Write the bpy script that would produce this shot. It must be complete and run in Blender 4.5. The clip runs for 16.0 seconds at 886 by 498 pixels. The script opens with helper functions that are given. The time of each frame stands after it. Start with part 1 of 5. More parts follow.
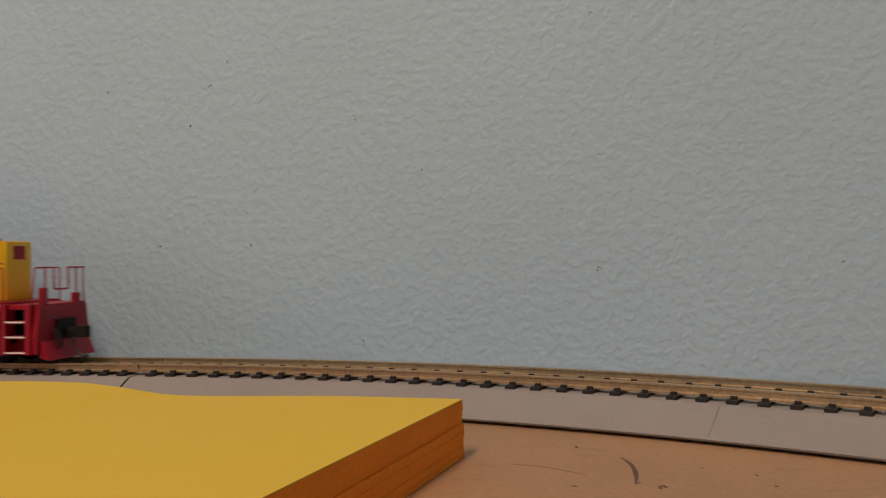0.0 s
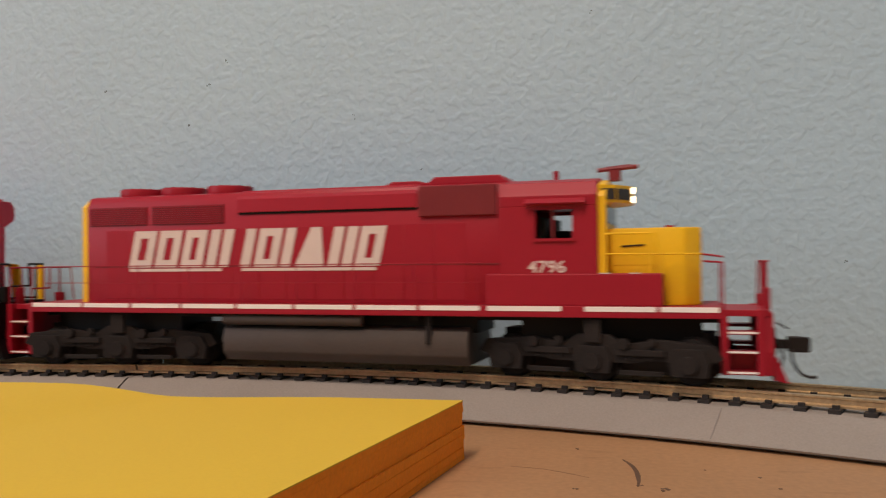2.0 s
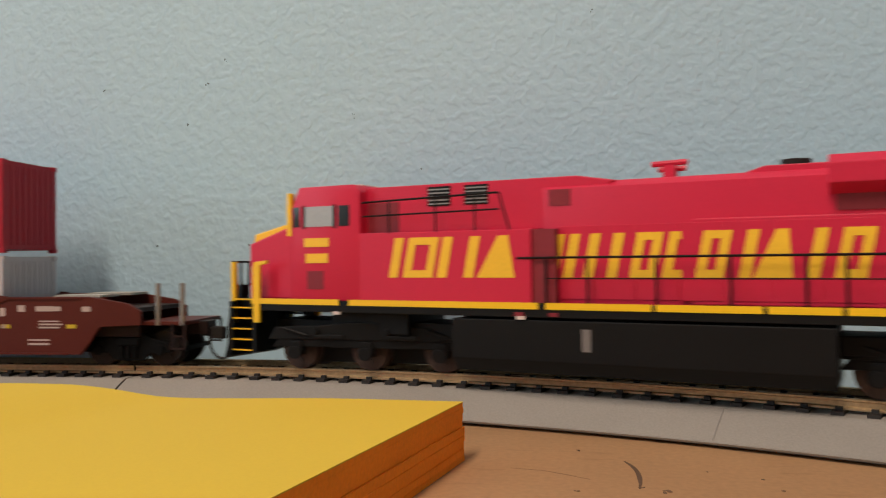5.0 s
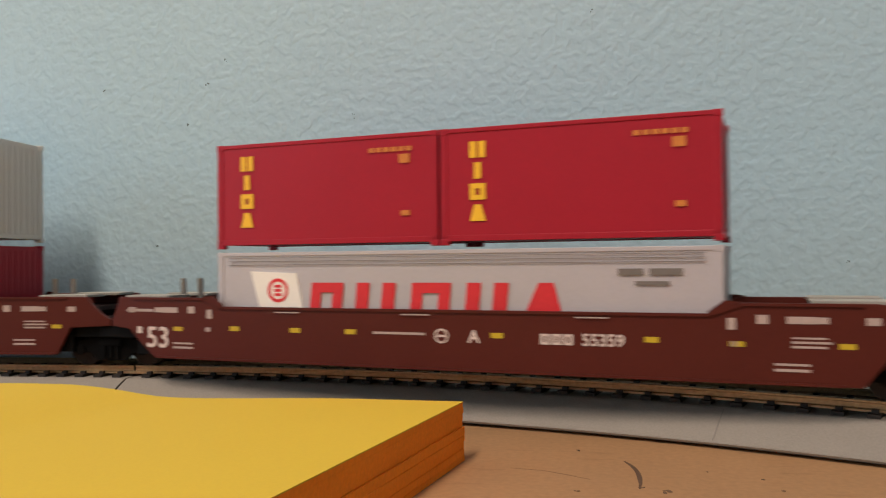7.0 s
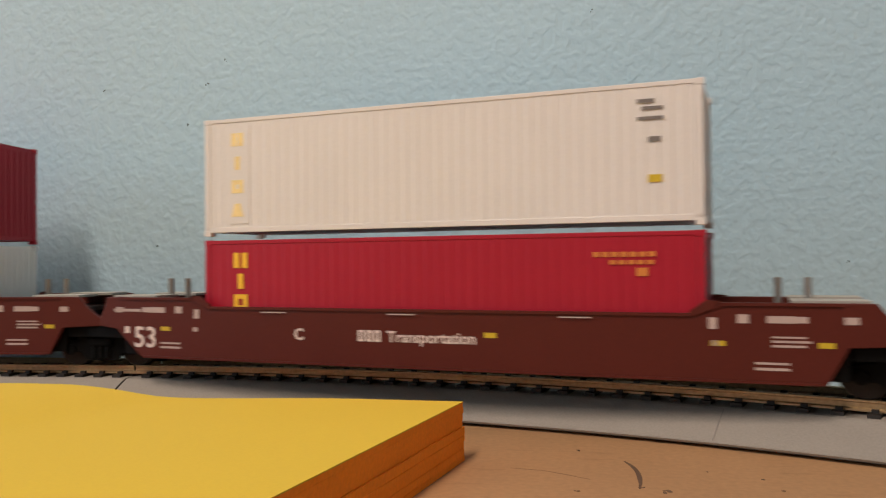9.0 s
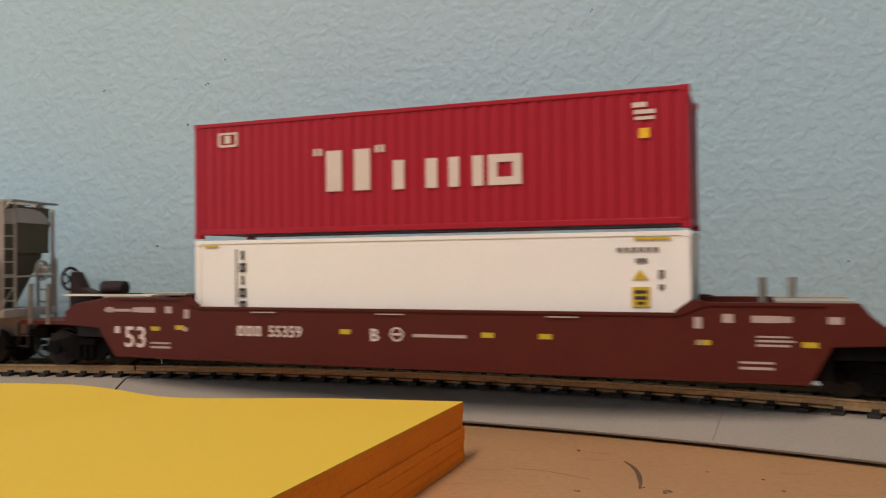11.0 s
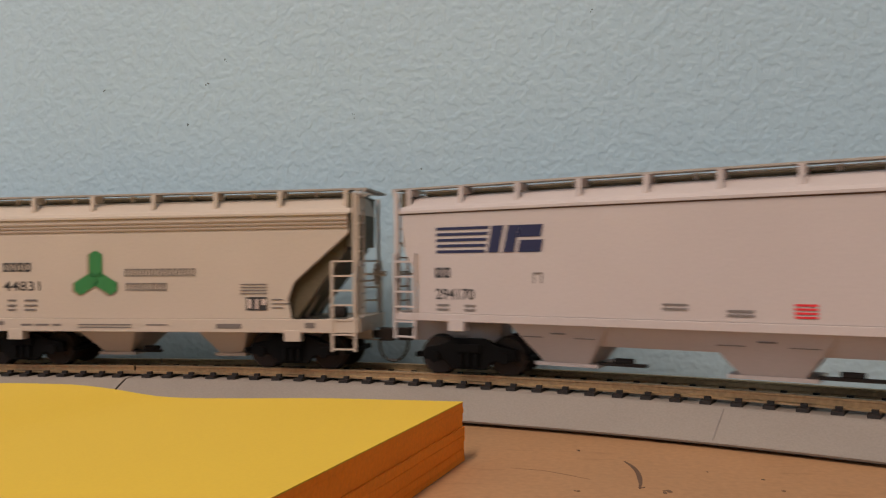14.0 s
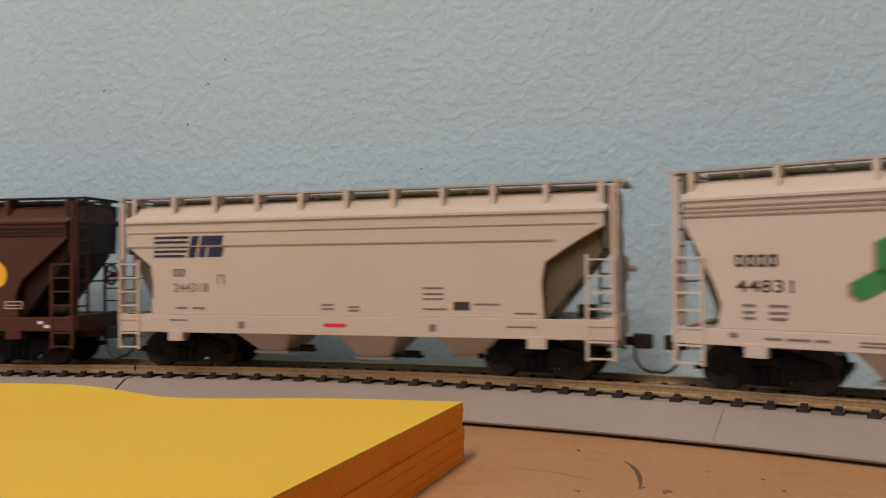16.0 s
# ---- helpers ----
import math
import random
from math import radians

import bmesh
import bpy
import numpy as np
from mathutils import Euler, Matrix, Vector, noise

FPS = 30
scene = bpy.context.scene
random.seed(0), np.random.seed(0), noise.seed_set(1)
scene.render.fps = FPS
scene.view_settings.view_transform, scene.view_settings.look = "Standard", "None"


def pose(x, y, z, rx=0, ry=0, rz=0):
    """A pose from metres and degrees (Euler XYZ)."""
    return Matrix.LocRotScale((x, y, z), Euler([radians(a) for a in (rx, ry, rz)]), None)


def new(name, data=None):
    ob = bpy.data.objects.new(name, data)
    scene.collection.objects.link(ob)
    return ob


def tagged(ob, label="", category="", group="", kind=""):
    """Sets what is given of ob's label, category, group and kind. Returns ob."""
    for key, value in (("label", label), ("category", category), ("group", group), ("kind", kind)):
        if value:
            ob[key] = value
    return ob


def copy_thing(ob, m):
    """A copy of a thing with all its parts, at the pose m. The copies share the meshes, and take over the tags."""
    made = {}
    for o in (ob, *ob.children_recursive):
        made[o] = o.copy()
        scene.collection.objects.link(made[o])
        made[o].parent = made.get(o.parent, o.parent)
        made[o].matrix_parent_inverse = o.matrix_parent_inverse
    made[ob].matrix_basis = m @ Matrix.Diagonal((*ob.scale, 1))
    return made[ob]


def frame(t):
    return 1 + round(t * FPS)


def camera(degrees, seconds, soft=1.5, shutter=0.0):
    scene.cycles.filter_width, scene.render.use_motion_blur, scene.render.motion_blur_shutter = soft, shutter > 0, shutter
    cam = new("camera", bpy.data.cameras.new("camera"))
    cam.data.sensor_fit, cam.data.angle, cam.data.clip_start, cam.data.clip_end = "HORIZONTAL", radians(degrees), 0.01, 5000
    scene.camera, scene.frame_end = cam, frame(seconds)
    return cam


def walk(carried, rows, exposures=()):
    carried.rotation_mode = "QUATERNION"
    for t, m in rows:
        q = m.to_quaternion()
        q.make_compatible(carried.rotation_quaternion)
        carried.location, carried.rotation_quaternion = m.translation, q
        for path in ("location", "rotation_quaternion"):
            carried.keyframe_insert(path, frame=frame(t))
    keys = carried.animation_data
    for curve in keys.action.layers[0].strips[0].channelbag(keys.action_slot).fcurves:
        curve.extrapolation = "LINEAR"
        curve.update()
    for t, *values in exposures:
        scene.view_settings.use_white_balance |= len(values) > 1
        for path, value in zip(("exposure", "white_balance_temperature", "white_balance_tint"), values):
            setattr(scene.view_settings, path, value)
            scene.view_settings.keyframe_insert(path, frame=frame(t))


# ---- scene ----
# Scale 1:87 trains on a table; builders work in millimetres and convert in part().
MM = 0.001
TABLE = 0.75                 # table top
RAIL = TABLE + 0.0105        # top of the rails
CX, CY, R = -0.16139, -0.18459, 0.457   # centre and radius of the track circle
SPEED = 0.2503               # turn of the train about that centre, rad/s
END = 16.0

cam = camera(57.03, END, soft=1.2, shutter=0.4)


def eye(back):
    return pose(0, -back, RAIL + 0.03203, 90.843, 0.572, 0)


walk(cam, [(0, eye(0.0032)), (1.2, eye(0.0032)), (1.6, eye(0.0014)), (3.5, eye(0.0014)), (4.2, eye(0.0)), (END, eye(0.0))],
     exposures=[(0, -0.46, 6950, 21), (1.0, -0.43, 6900, 21), (2.2, -0.04, 6700, 17), (4.0, 0.05, 6450, 9), (7.0, 0.05, 6500, 9), (9.0, 0.06, 6500, 10), (11.5, -0.08, 6500, 10), (14.0, -0.10, 6600, 16), (16.0, -0.09, 6700, 17)])

# ---- light ----
world = bpy.data.worlds.new("world")
scene.world = world
world.use_nodes = True
sky = world.node_tree.nodes.new("ShaderNodeTexSky")
sky.sky_type, sky.sun_disc = "NISHITA", False
sky.sun_elevation, sky.sun_rotation = radians(35), radians(250)
world.node_tree.links.new(sky.outputs[0], world.node_tree.nodes["Background"].inputs[0])
world.node_tree.nodes["Background"].inputs[1].default_value = 0.1

DENTS = [(82.4, 869.1, 1.2), (74.9, 860.0, 0.7), (131.3, 845.2, 0.8), (134.3, 763.3, 0.8), (216.4, 877.5, 0.6), (32.3, 858.7, 0.5), (218.2, 789.9, 1.0), (91.2, 799.1, 0.3), (156.5, 825.5, 0.3), (66.8, 844.4, 0.4), (296.6, 791.3, 0.6), (54.0, 799.0, 0.5)]   # place along the wall, height, spread in mm
TURN = -10.9                  # the room's walls against the camera
ROOM = pose(-0.161, 0.318, 0, 0, 0, TURN)   # x along the wall, y into it


def area(name, m, sx, sy, watts, colour):
    lamp = bpy.data.lights.new(name, "AREA")
    lamp.shape, lamp.size, lamp.size_y, lamp.energy, lamp.color = "RECTANGLE", sx, sy, watts, colour
    ob = new(name, lamp)
    ob.matrix_world = m
    return ob


CEIL = 2.45
LAMP = ROOM @ pose(-0.16, -1.26, CEIL)     # a long ceiling lamp, square to the wall
area("ceiling_lamp_light", LAMP @ pose(0, 0, -0.09), 0.28, 1.25, 39.5, (1.0, 0.825, 0.69))
area("window_light", ROOM @ pose(-1.78, -1.0, 1.5, 0, -90, 0), 1.1, 1.0, 8, (0.66, 0.84, 1.0))

# ---- materials ----


def material(name, colour, rough=0.5, metal=0.0, vary=0.12, scale=60.0, fine=900.0, bump=0.05, emit=0.0, spec=0.5):
    """Colour with stains at one scale and grain at another, and a fine relief; scales per metre."""
    m = bpy.data.materials.new(name)
    m.use_nodes = True
    n, l = m.node_tree.nodes, m.node_tree.links
    b = n["Principled BSDF"]
    co = n.new("ShaderNodeTexCoord")
    big, small = n.new("ShaderNodeTexNoise"), n.new("ShaderNodeTexNoise")
    big.inputs["Scale"].default_value, small.inputs["Scale"].default_value = scale, fine
    big.inputs["Detail"].default_value = 4
    add = n.new("ShaderNodeMath")
    add.operation = "ADD"
    for k in (big, small):
        l.new(co.outputs["Object"], k.inputs["Vector"])
    l.new(big.outputs["Fac"], add.inputs[0])
    l.new(small.outputs["Fac"], add.inputs[1])
    ramp = n.new("ShaderNodeMapRange")
    ramp.inputs[1].default_value, ramp.inputs[2].default_value = 0.6, 1.4
    ramp.inputs[3].default_value, ramp.inputs[4].default_value = 1 - vary, 1 + vary
    l.new(add.outputs[0], ramp.inputs[0])
    mul = n.new("ShaderNodeVectorMath")
    mul.operation = "SCALE"
    mul.inputs[0].default_value = colour[:3]
    l.new(ramp.outputs[0], mul.inputs["Scale"])
    l.new(mul.outputs[0], b.inputs["Base Color"])
    b.inputs["Roughness"].default_value, b.inputs["Metallic"].default_value = rough, metal
    b.inputs["Specular IOR Level"].default_value = spec
    if bump:
        bp = n.new("ShaderNodeBump")
        bp.inputs["Strength"].default_value, bp.inputs["Distance"].default_value = bump, 0.0003
        l.new(small.outputs["Fac"], bp.inputs["Height"])
        l.new(bp.outputs[0], b.inputs["Normal"])
    if emit:
        b.inputs["Emission Color"].default_value = (*colour[:3], 1)
        b.inputs["Emission Strength"].default_value = emit
    return m


def wall_paint():
    """Pale blue emulsion over knocked-down plaster texture."""
    m = material("wall_paint", (0.423, 0.5978, 0.7012), 0.6, vary=0.05, scale=9, fine=300, bump=0)
    n, l = m.node_tree.nodes, m.node_tree.links
    b = n["Principled BSDF"]
    co = n.new("ShaderNodeTexCoord")
    mp = n.new("ShaderNodeMapping")
    mp.inputs["Scale"].default_value = (1.0, 1.0, 1.05)
    l.new(co.outputs["Object"], mp.inputs[0])
    a, c, d = (n.new("ShaderNodeTexNoise") for _ in range(3))
    for k, s, det in ((a, 290, 1.0), (c, 520, 2.5), (d, 45, 2)):
        k.inputs["Scale"].default_value, k.inputs["Detail"].default_value = s, det
        k.inputs["Roughness"].default_value = 0.55
        l.new(mp.outputs[0], k.inputs["Vector"])
    a.inputs["Distortion"].default_value = 0.0
    ramp = n.new("ShaderNodeMapRange")
    ramp.interpolation_type = "SMOOTHERSTEP"
    ramp.inputs[1].default_value, ramp.inputs[2].default_value = 0.34, 0.68
    l.new(a.outputs["Fac"], ramp.inputs[0])
    mix = n.new("ShaderNodeMath")
    mix.operation = "MULTIPLY_ADD"
    mix.inputs[1].default_value = 0.5
    l.new(c.outputs["Fac"], mix.inputs[0])
    l.new(ramp.outputs[0], mix.inputs[2])
    mix2 = n.new("ShaderNodeMath")
    mix2.operation = "MULTIPLY_ADD"
    mix2.inputs[1].default_value = 0.5
    l.new(d.outputs["Fac"], mix2.inputs[0])
    l.new(mix.outputs[0], mix2.inputs[2])
    bp = n.new("ShaderNodeBump")
    bp.inputs["Strength"].default_value, bp.inputs["Distance"].default_value = 0.19, 0.0008
    l.new(mix2.outputs[0], bp.inputs["Height"])
    l.new(bp.outputs[0], b.inputs["Normal"])
    return m


def board():
    """Tan pressed board with darker fibres, stains and scuffs."""
    m = material("board", (0.3744, 0.2094, 0.1), 0.6, vary=0.16, scale=22, fine=700, bump=0.12)
    n, l = m.node_tree.nodes, m.node_tree.links
    b = n["Principled BSDF"]
    co, mp, k = n.new("ShaderNodeTexCoord"), n.new("ShaderNodeMapping"), n.new("ShaderNodeTexNoise")
    mp.inputs["Scale"].default_value = (30, 140, 30)
    mp.inputs["Rotation"].default_value = (0, 0, 0.5)
    k.inputs["Scale"].default_value, k.inputs["Detail"].default_value = 2.2, 5
    l.new(co.outputs["Object"], mp.inputs[0])
    l.new(mp.outputs[0], k.inputs["Vector"])
    ramp = n.new("ShaderNodeValToRGB")
    ramp.color_ramp.elements[0].position, ramp.color_ramp.elements[1].position = 0.62, 0.78
    ramp.color_ramp.elements[0].color, ramp.color_ramp.elements[1].color = (1, 1, 1, 1), (0.62, 0.55, 0.5, 1)
    l.new(k.outputs["Fac"], ramp.inputs[0])
    mix = n.new("ShaderNodeMix")
    mix.data_type, mix.blend_type = "RGBA", "MULTIPLY"
    mix.inputs[0].default_value = 0.6
    src = b.inputs["Base Color"].links[0].from_socket
    l.new(src, mix.inputs[6])
    l.new(ramp.outputs[0], mix.inputs[7])
    l.new(mix.outputs[2], b.inputs["Base Color"])
    return m


M = {
    "wall": wall_paint(),
    "plain": material("plain_paint", (0.44, 0.41, 0.36), 0.7, vary=0.05, scale=4, fine=200),
    "carpet": material("carpet", (0.20, 0.17, 0.14), 0.95, vary=0.2, scale=30, fine=900, bump=0.4),
    "board": board(),
    "wood": material("table_wood", (0.22, 0.13, 0.07), 0.5, vary=0.2, scale=14, fine=200),
    "roadbed": material("grey_plastic", (0.2947, 0.2658, 0.2359), 0.6, vary=0.1, scale=35, fine=1600, bump=0.25, spec=0.2),
    "tie": material("black_plastic", (0.014, 0.011, 0.010), 0.6, vary=0.25, scale=200, fine=2500, bump=0.2),
    "rail": material("nickel_silver", (0.48, 0.37, 0.23), 0.4, metal=0.75, vary=0.25, scale=40, fine=900),
    "paper": material("yellow_paper", (0.6687, 0.4491, 0.0324), 0.75, vary=0.03, scale=14, fine=1800, bump=0.08),
    "paper_edge": material("orange_paper_edge", (0.95, 0.29, 0.008), 0.8, vary=0.10, scale=60, fine=1200, bump=0.3),
    "ink": material("dark_scuff", (0.11, 0.06, 0.035), 0.7, vary=0.3, scale=300, fine=2000),
    "crimson": material("crimson_paint", (0.3366, 0.0097, 0.0239), 0.45, vary=0.06, scale=50, fine=1500, spec=0.3),
    "crimson_dark": material("crimson_grille", (0.192, 0.0096, 0.0156), 0.55, vary=0.1, scale=80, fine=1500),
    "scarlet": material("scarlet_paint", (0.5724, 0.0151, 0.054), 0.42, vary=0.05, scale=50, fine=1500, spec=0.35),
    # dark scarlet for vents and trim, and for shade painted under wings and in recesses
    "scarlet_dark": material("scarlet_trim_and_shade", (0.21, 0.009, 0.02), 0.55, vary=0.1, scale=80, fine=1500),
    "yellow": material("yellow_paint", (0.88, 0.528, 0.0072), 0.42, vary=0.05, scale=60, fine=1500),
    "white": material("white_paint", (0.88, 0.84, 0.792), 0.5, vary=0.05, scale=60, fine=1500),
    "cream": material("lettering_white", (0.68, 0.575, 0.53), 0.55, vary=0.08, scale=90, fine=1500),
    "gold": material("lettering_gold", (0.864, 0.504, 0.024), 0.5, vary=0.08, scale=90, fine=1500),
    "grime": material("weathered_grey", (0.019, 0.0155, 0.014), 0.7, vary=0.35, scale=120, fine=1800, bump=0.15, spec=0.2),
    "tank": material("weathered_tank", (0.07, 0.056, 0.048), 0.55, vary=0.2, scale=60, fine=1500, spec=0.3),
    "black": material("black_paint", (0.0038, 0.0035, 0.0035), 0.55, vary=0.25, scale=80, fine=1500, spec=0.22),
    "coal": material("black_truck_plastic", (0.003, 0.003, 0.0032), 0.65, vary=0.25, scale=120, fine=1500, spec=0.1),
    "wheel": material("wheel_steel", (0.026, 0.020, 0.018), 0.5, metal=0.4, vary=0.3, scale=120, fine=1500),
    "rust": material("rusty_wheel", (0.065, 0.038, 0.029), 0.5, metal=0.3, vary=0.3, scale=120, fine=1500),
    "tread": material("bright_tread", (0.62, 0.58, 0.52), 0.28, metal=1.0, vary=0.1, scale=120, fine=1500),
    "glass": material("dark_window", (0.015, 0.016, 0.018), 0.08, vary=0.1, bump=0),
    # pale colour paints a reflection on the cab side window
    "pane_reflection": material("pale_window_reflection", (0.36, 0.38, 0.40), 0.35, vary=0.1, bump=0),
    "lamp": material("headlight", (1.0, 0.86, 0.55), 0.3, emit=6.0, bump=0),
    "room_lamp": material("opal_lamp", (1.0, 0.82, 0.62), 0.4, emit=1.0, bump=0),
    "brown": material("brown_paint", (0.086, 0.0143, 0.0092), 0.5, vary=0.10, scale=50, fine=1500, spec=0.22),
    "brown_dark": material("dark_brown_paint", (0.020, 0.009, 0.008), 0.55, vary=0.2, scale=80, fine=1500, spec=0.25),
    "steel": material("grey_pin", (0.30, 0.28, 0.26), 0.4, metal=0.6, vary=0.1, scale=90),
    "red_box": material("container_red", (0.36, 0.0102, 0.0276), 0.45, vary=0.06, scale=40, fine=1500, spec=0.3),
    "silver_box": material("container_silver", (0.504, 0.474, 0.51), 0.42, metal=0.15, vary=0.05, scale=40, fine=1500),
    "white_box": material("container_white", (0.696, 0.66, 0.636), 0.5, vary=0.04, scale=40, fine=1500, spec=0.35),
    "snow_box": material("container_clean_white", (0.88, 0.864, 0.852), 0.45, vary=0.03, scale=40, fine=1500),
    "mark_red": material("marking_red", (0.66, 0.024, 0.036), 0.5, vary=0.08, scale=90),
    "mark_yellow": material("marking_yellow", (0.56, 0.40, 0.02), 0.5, vary=0.06, scale=90),
    "faded": material("marking_faded_yellow", (0.84, 0.66, 0.3), 0.5, vary=0.1, scale=90),
    "mark_black": material("marking_black", (0.03, 0.028, 0.03), 0.55, vary=0.1, scale=90),
    "mark_grey": material("marking_grey", (0.17, 0.15, 0.14), 0.55, vary=0.1, scale=90),
    "mark_blue": material("marking_blue", (0.007, 0.009, 0.055), 0.5, vary=0.08, scale=90),
    "mark_green": material("marking_green", (0.024, 0.204, 0.054), 0.5, vary=0.08, scale=90),
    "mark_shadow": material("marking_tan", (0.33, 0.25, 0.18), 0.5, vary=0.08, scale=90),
    "hopper": material("hopper_grey", (0.505, 0.455, 0.44), 0.55, vary=0.06, scale=30, fine=1500, spec=0.3),
    "hopper_trim": material("hopper_trim", (0.744, 0.672, 0.588), 0.5, vary=0.08, scale=60, fine=1500),
    "hopper_walk": material("roof_walk_grey", (0.36, 0.336, 0.3), 0.6, vary=0.12, scale=80, fine=1500),
    "sand": material("hopper_cream", (0.535, 0.47, 0.40), 0.55, vary=0.06, scale=30, fine=1500, spec=0.3),
    "umber": material("hopper_brown", (0.075, 0.026, 0.017), 0.5, vary=0.10, scale=40, fine=1500, spec=0.3),
    # olive darkened to paint the shade in hopper ends and under roof walks
    "olive": material("shaded_olive", (0.115, 0.098, 0.066), 0.7, vary=0.2, scale=60, fine=1500, spec=0.25),
    "dent": material("wall_dent", (0.10, 0.13, 0.15), 0.7, vary=0.3, scale=300, fine=2000),
    "dull_gold": material("stencil_gold", (0.60, 0.20, 0.035), 0.55, vary=0.1, scale=90),
    "dull_white": material("stencil_white", (0.46, 0.36, 0.33), 0.55, vary=0.1, scale=90),
    "scratch": material("faint_scratch", (0.22, 0.125, 0.07), 0.7, vary=0.2, scale=300, fine=2000),
    "seam": material("roadbed_seam", (0.225, 0.2, 0.185), 0.6, vary=0.2, scale=90),
    "hose": material("rubber_hose", (0.02, 0.02, 0.02), 0.6, vary=0.1),
}

# ---- mesh tools ----


class Form:
    """A mesh under way, in millimetres."""

    def __init__(self):
        self.bm = bmesh.new()

    def solid(self, a, b):
        """A closed solid between two rings of as many points."""
        va, vb = [self.bm.verts.new(p) for p in a], [self.bm.verts.new(p) for p in b]
        n = len(va)
        for i in range(n):
            self.bm.faces.new((va[i], va[(i + 1) % n], vb[(i + 1) % n], vb[i]))
        self.bm.faces.new(va[::-1])
        self.bm.faces.new(vb)
        return self

    def prism(self, pts, a, b, axis):
        put = {"x": lambda p, k: (k, p[0], p[1]), "y": lambda p, k: (p[0], k, p[1]), "z": lambda p, k: (p[0], p[1], k)}[axis]
        return self.solid([put(p, a) for p in pts], [put(p, b) for p in pts])

    def box(self, x0, x1, y0, y1, z0, z1):
        return self.prism([(x0, y0), (x1, y0), (x1, y1), (x0, y1)], z0, z1, "z")

    def cyl(self, c, r, h, axis="z", seg=16, r2=None):
        """From c along axis by h."""
        r2 = r if r2 is None else r2
        ring = lambda q, rr: [{"z": (c[0] + rr * math.cos(a), c[1] + rr * math.sin(a), c[2] + q), "y": (c[0] + rr * math.cos(a), c[1] + q, c[2] + rr * math.sin(a)),
                               "x": (c[0] + q, c[1] + rr * math.cos(a), c[2] + rr * math.sin(a))}[axis] for a in [2 * math.pi * i / seg for i in range(seg)]]
        return self.solid(ring(0, r), ring(h, r2))

    def rod(self, pts, r=0.25, seg=6):
        """A thin round bar along a line of points."""
        for p, q in zip(pts, pts[1:]):
            p, q = Vector(p), Vector(q)
            d = (q - p).normalized()
            u = d.orthogonal().normalized()
            v = d.cross(u)
            ring = [u * (r * math.cos(2 * math.pi * i / seg)) + v * (r * math.sin(2 * math.pi * i / seg)) for i in range(seg)]
            self.solid([p + k for k in ring], [q + k for k in ring])
        return self


PIECES = {"stencil", "reflector", "lettering", "end_panel", "label_print", "bay_stencil", "top_stripe", "rail_marking", "emblem_stripes", "reporting_mark", "deck_grating", "quote_mark", "placard_print", "step_well", "lettering_rule", "air_lines", "emblem_block", "stencil_frame"}


def part(name, form, mat, parent=None, label="", bevel=0.0, smooth=False):
    """One mesh object of a thing; markings made of loose pieces become an object each."""
    if name in PIECES:
        todo, ob = set(form.bm.verts), None
        while todo:
            seed = min(todo, key=lambda v: v.index if v.index >= 0 else 0)
            island, stack = set(), [seed]
            while stack:
                v = stack.pop()
                if v in island:
                    continue
                island.add(v)
                stack += [e.other_vert(v) for e in v.link_edges]
            todo -= island
            one = Form()
            copy = {v: one.bm.verts.new(v.co) for v in island}
            for face in {q for v in island for q in v.link_faces}:
                one.bm.faces.new([copy[v] for v in face.verts])
            ob = mesh_part(name, one, mat, parent, label, bevel, smooth)
        form.bm.free()
        return ob
    return mesh_part(name, form, mat, parent, label, bevel, smooth)


def mesh_part(name, form, mat, parent=None, label="", bevel=0.0, smooth=False):
    bm = form.bm
    bmesh.ops.recalc_face_normals(bm, faces=bm.faces)
    if bevel:
        edges = [e for e in bm.edges if len(e.link_faces) == 2 and e.calc_face_angle(0) > 0.5]
        bmesh.ops.bevel(bm, geom=edges, offset=bevel, segments=2, profile=0.6, affect="EDGES", clamp_overlap=True)
    bmesh.ops.scale(bm, vec=(MM, MM, MM), verts=bm.verts)
    me = bpy.data.meshes.new(name)
    bm.to_mesh(me)
    bm.free()
    me.materials.append(M[mat])
    if smooth:
        me.shade_smooth()
        me.set_sharp_from_angle(angle=radians(35))
    ob = new(name, me)
    ob.parent = parent
    if label:
        ob["label"] = label
    return ob


def thing(name, label, category, group=""):
    ob = new(name)
    ob.empty_display_size = 0.01
    return tagged(ob, label, category, group)


def writing(name, words, x, z, size, y, mat, parent, shear=0.0, bold=0.0, wide=1.0, side=-1):
    """Words on a side at y, starting at x with their foot at z; size is the height of a capital."""
    cu = bpy.data.curves.new(name, "FONT")
    cu.body, cu.size, cu.shear, cu.offset, cu.extrude = words, size / 0.69 * MM, shear, bold * MM, 0.05 * MM
    cu.resolution_u = 3
    tmp = bpy.data.objects.new(name, cu)
    me = bpy.data.meshes.new_from_object(tmp)
    bpy.data.objects.remove(tmp)
    bpy.data.curves.remove(cu)
    me.transform(pose(x * MM, y * MM, z * MM, 90, 0, 0) @ Matrix.Diagonal((wide, 1, 1, 1)))
    me.materials.clear()
    me.materials.append(M[mat])
    ob = new(name, me)
    ob.parent = parent
    return ob


def blocks(x0, x1, z0, z1, count, slant=0.0, stroke=0.3, gap=0.22, notch=True):
    """Rects for a row of plain hollow blocks that stand for a name: two uprights and two bars each."""
    w = (x1 - x0) / count
    out = []
    h = z1 - z0
    for i in range(count):
        a, b = x0 + i * w, x0 + (i + 1) * w - gap * w
        t = (b - a) * stroke
        out += [(a, a + t, z0, z1), (b - t, b, z0, z1)]
        k = slant * h * 0.8
        out += [(a + t + k, b - t + k, z1 - h * 0.2, z1)]
        out += [(a + t, b - t, z0, z0 + h * 0.2)]
    return out


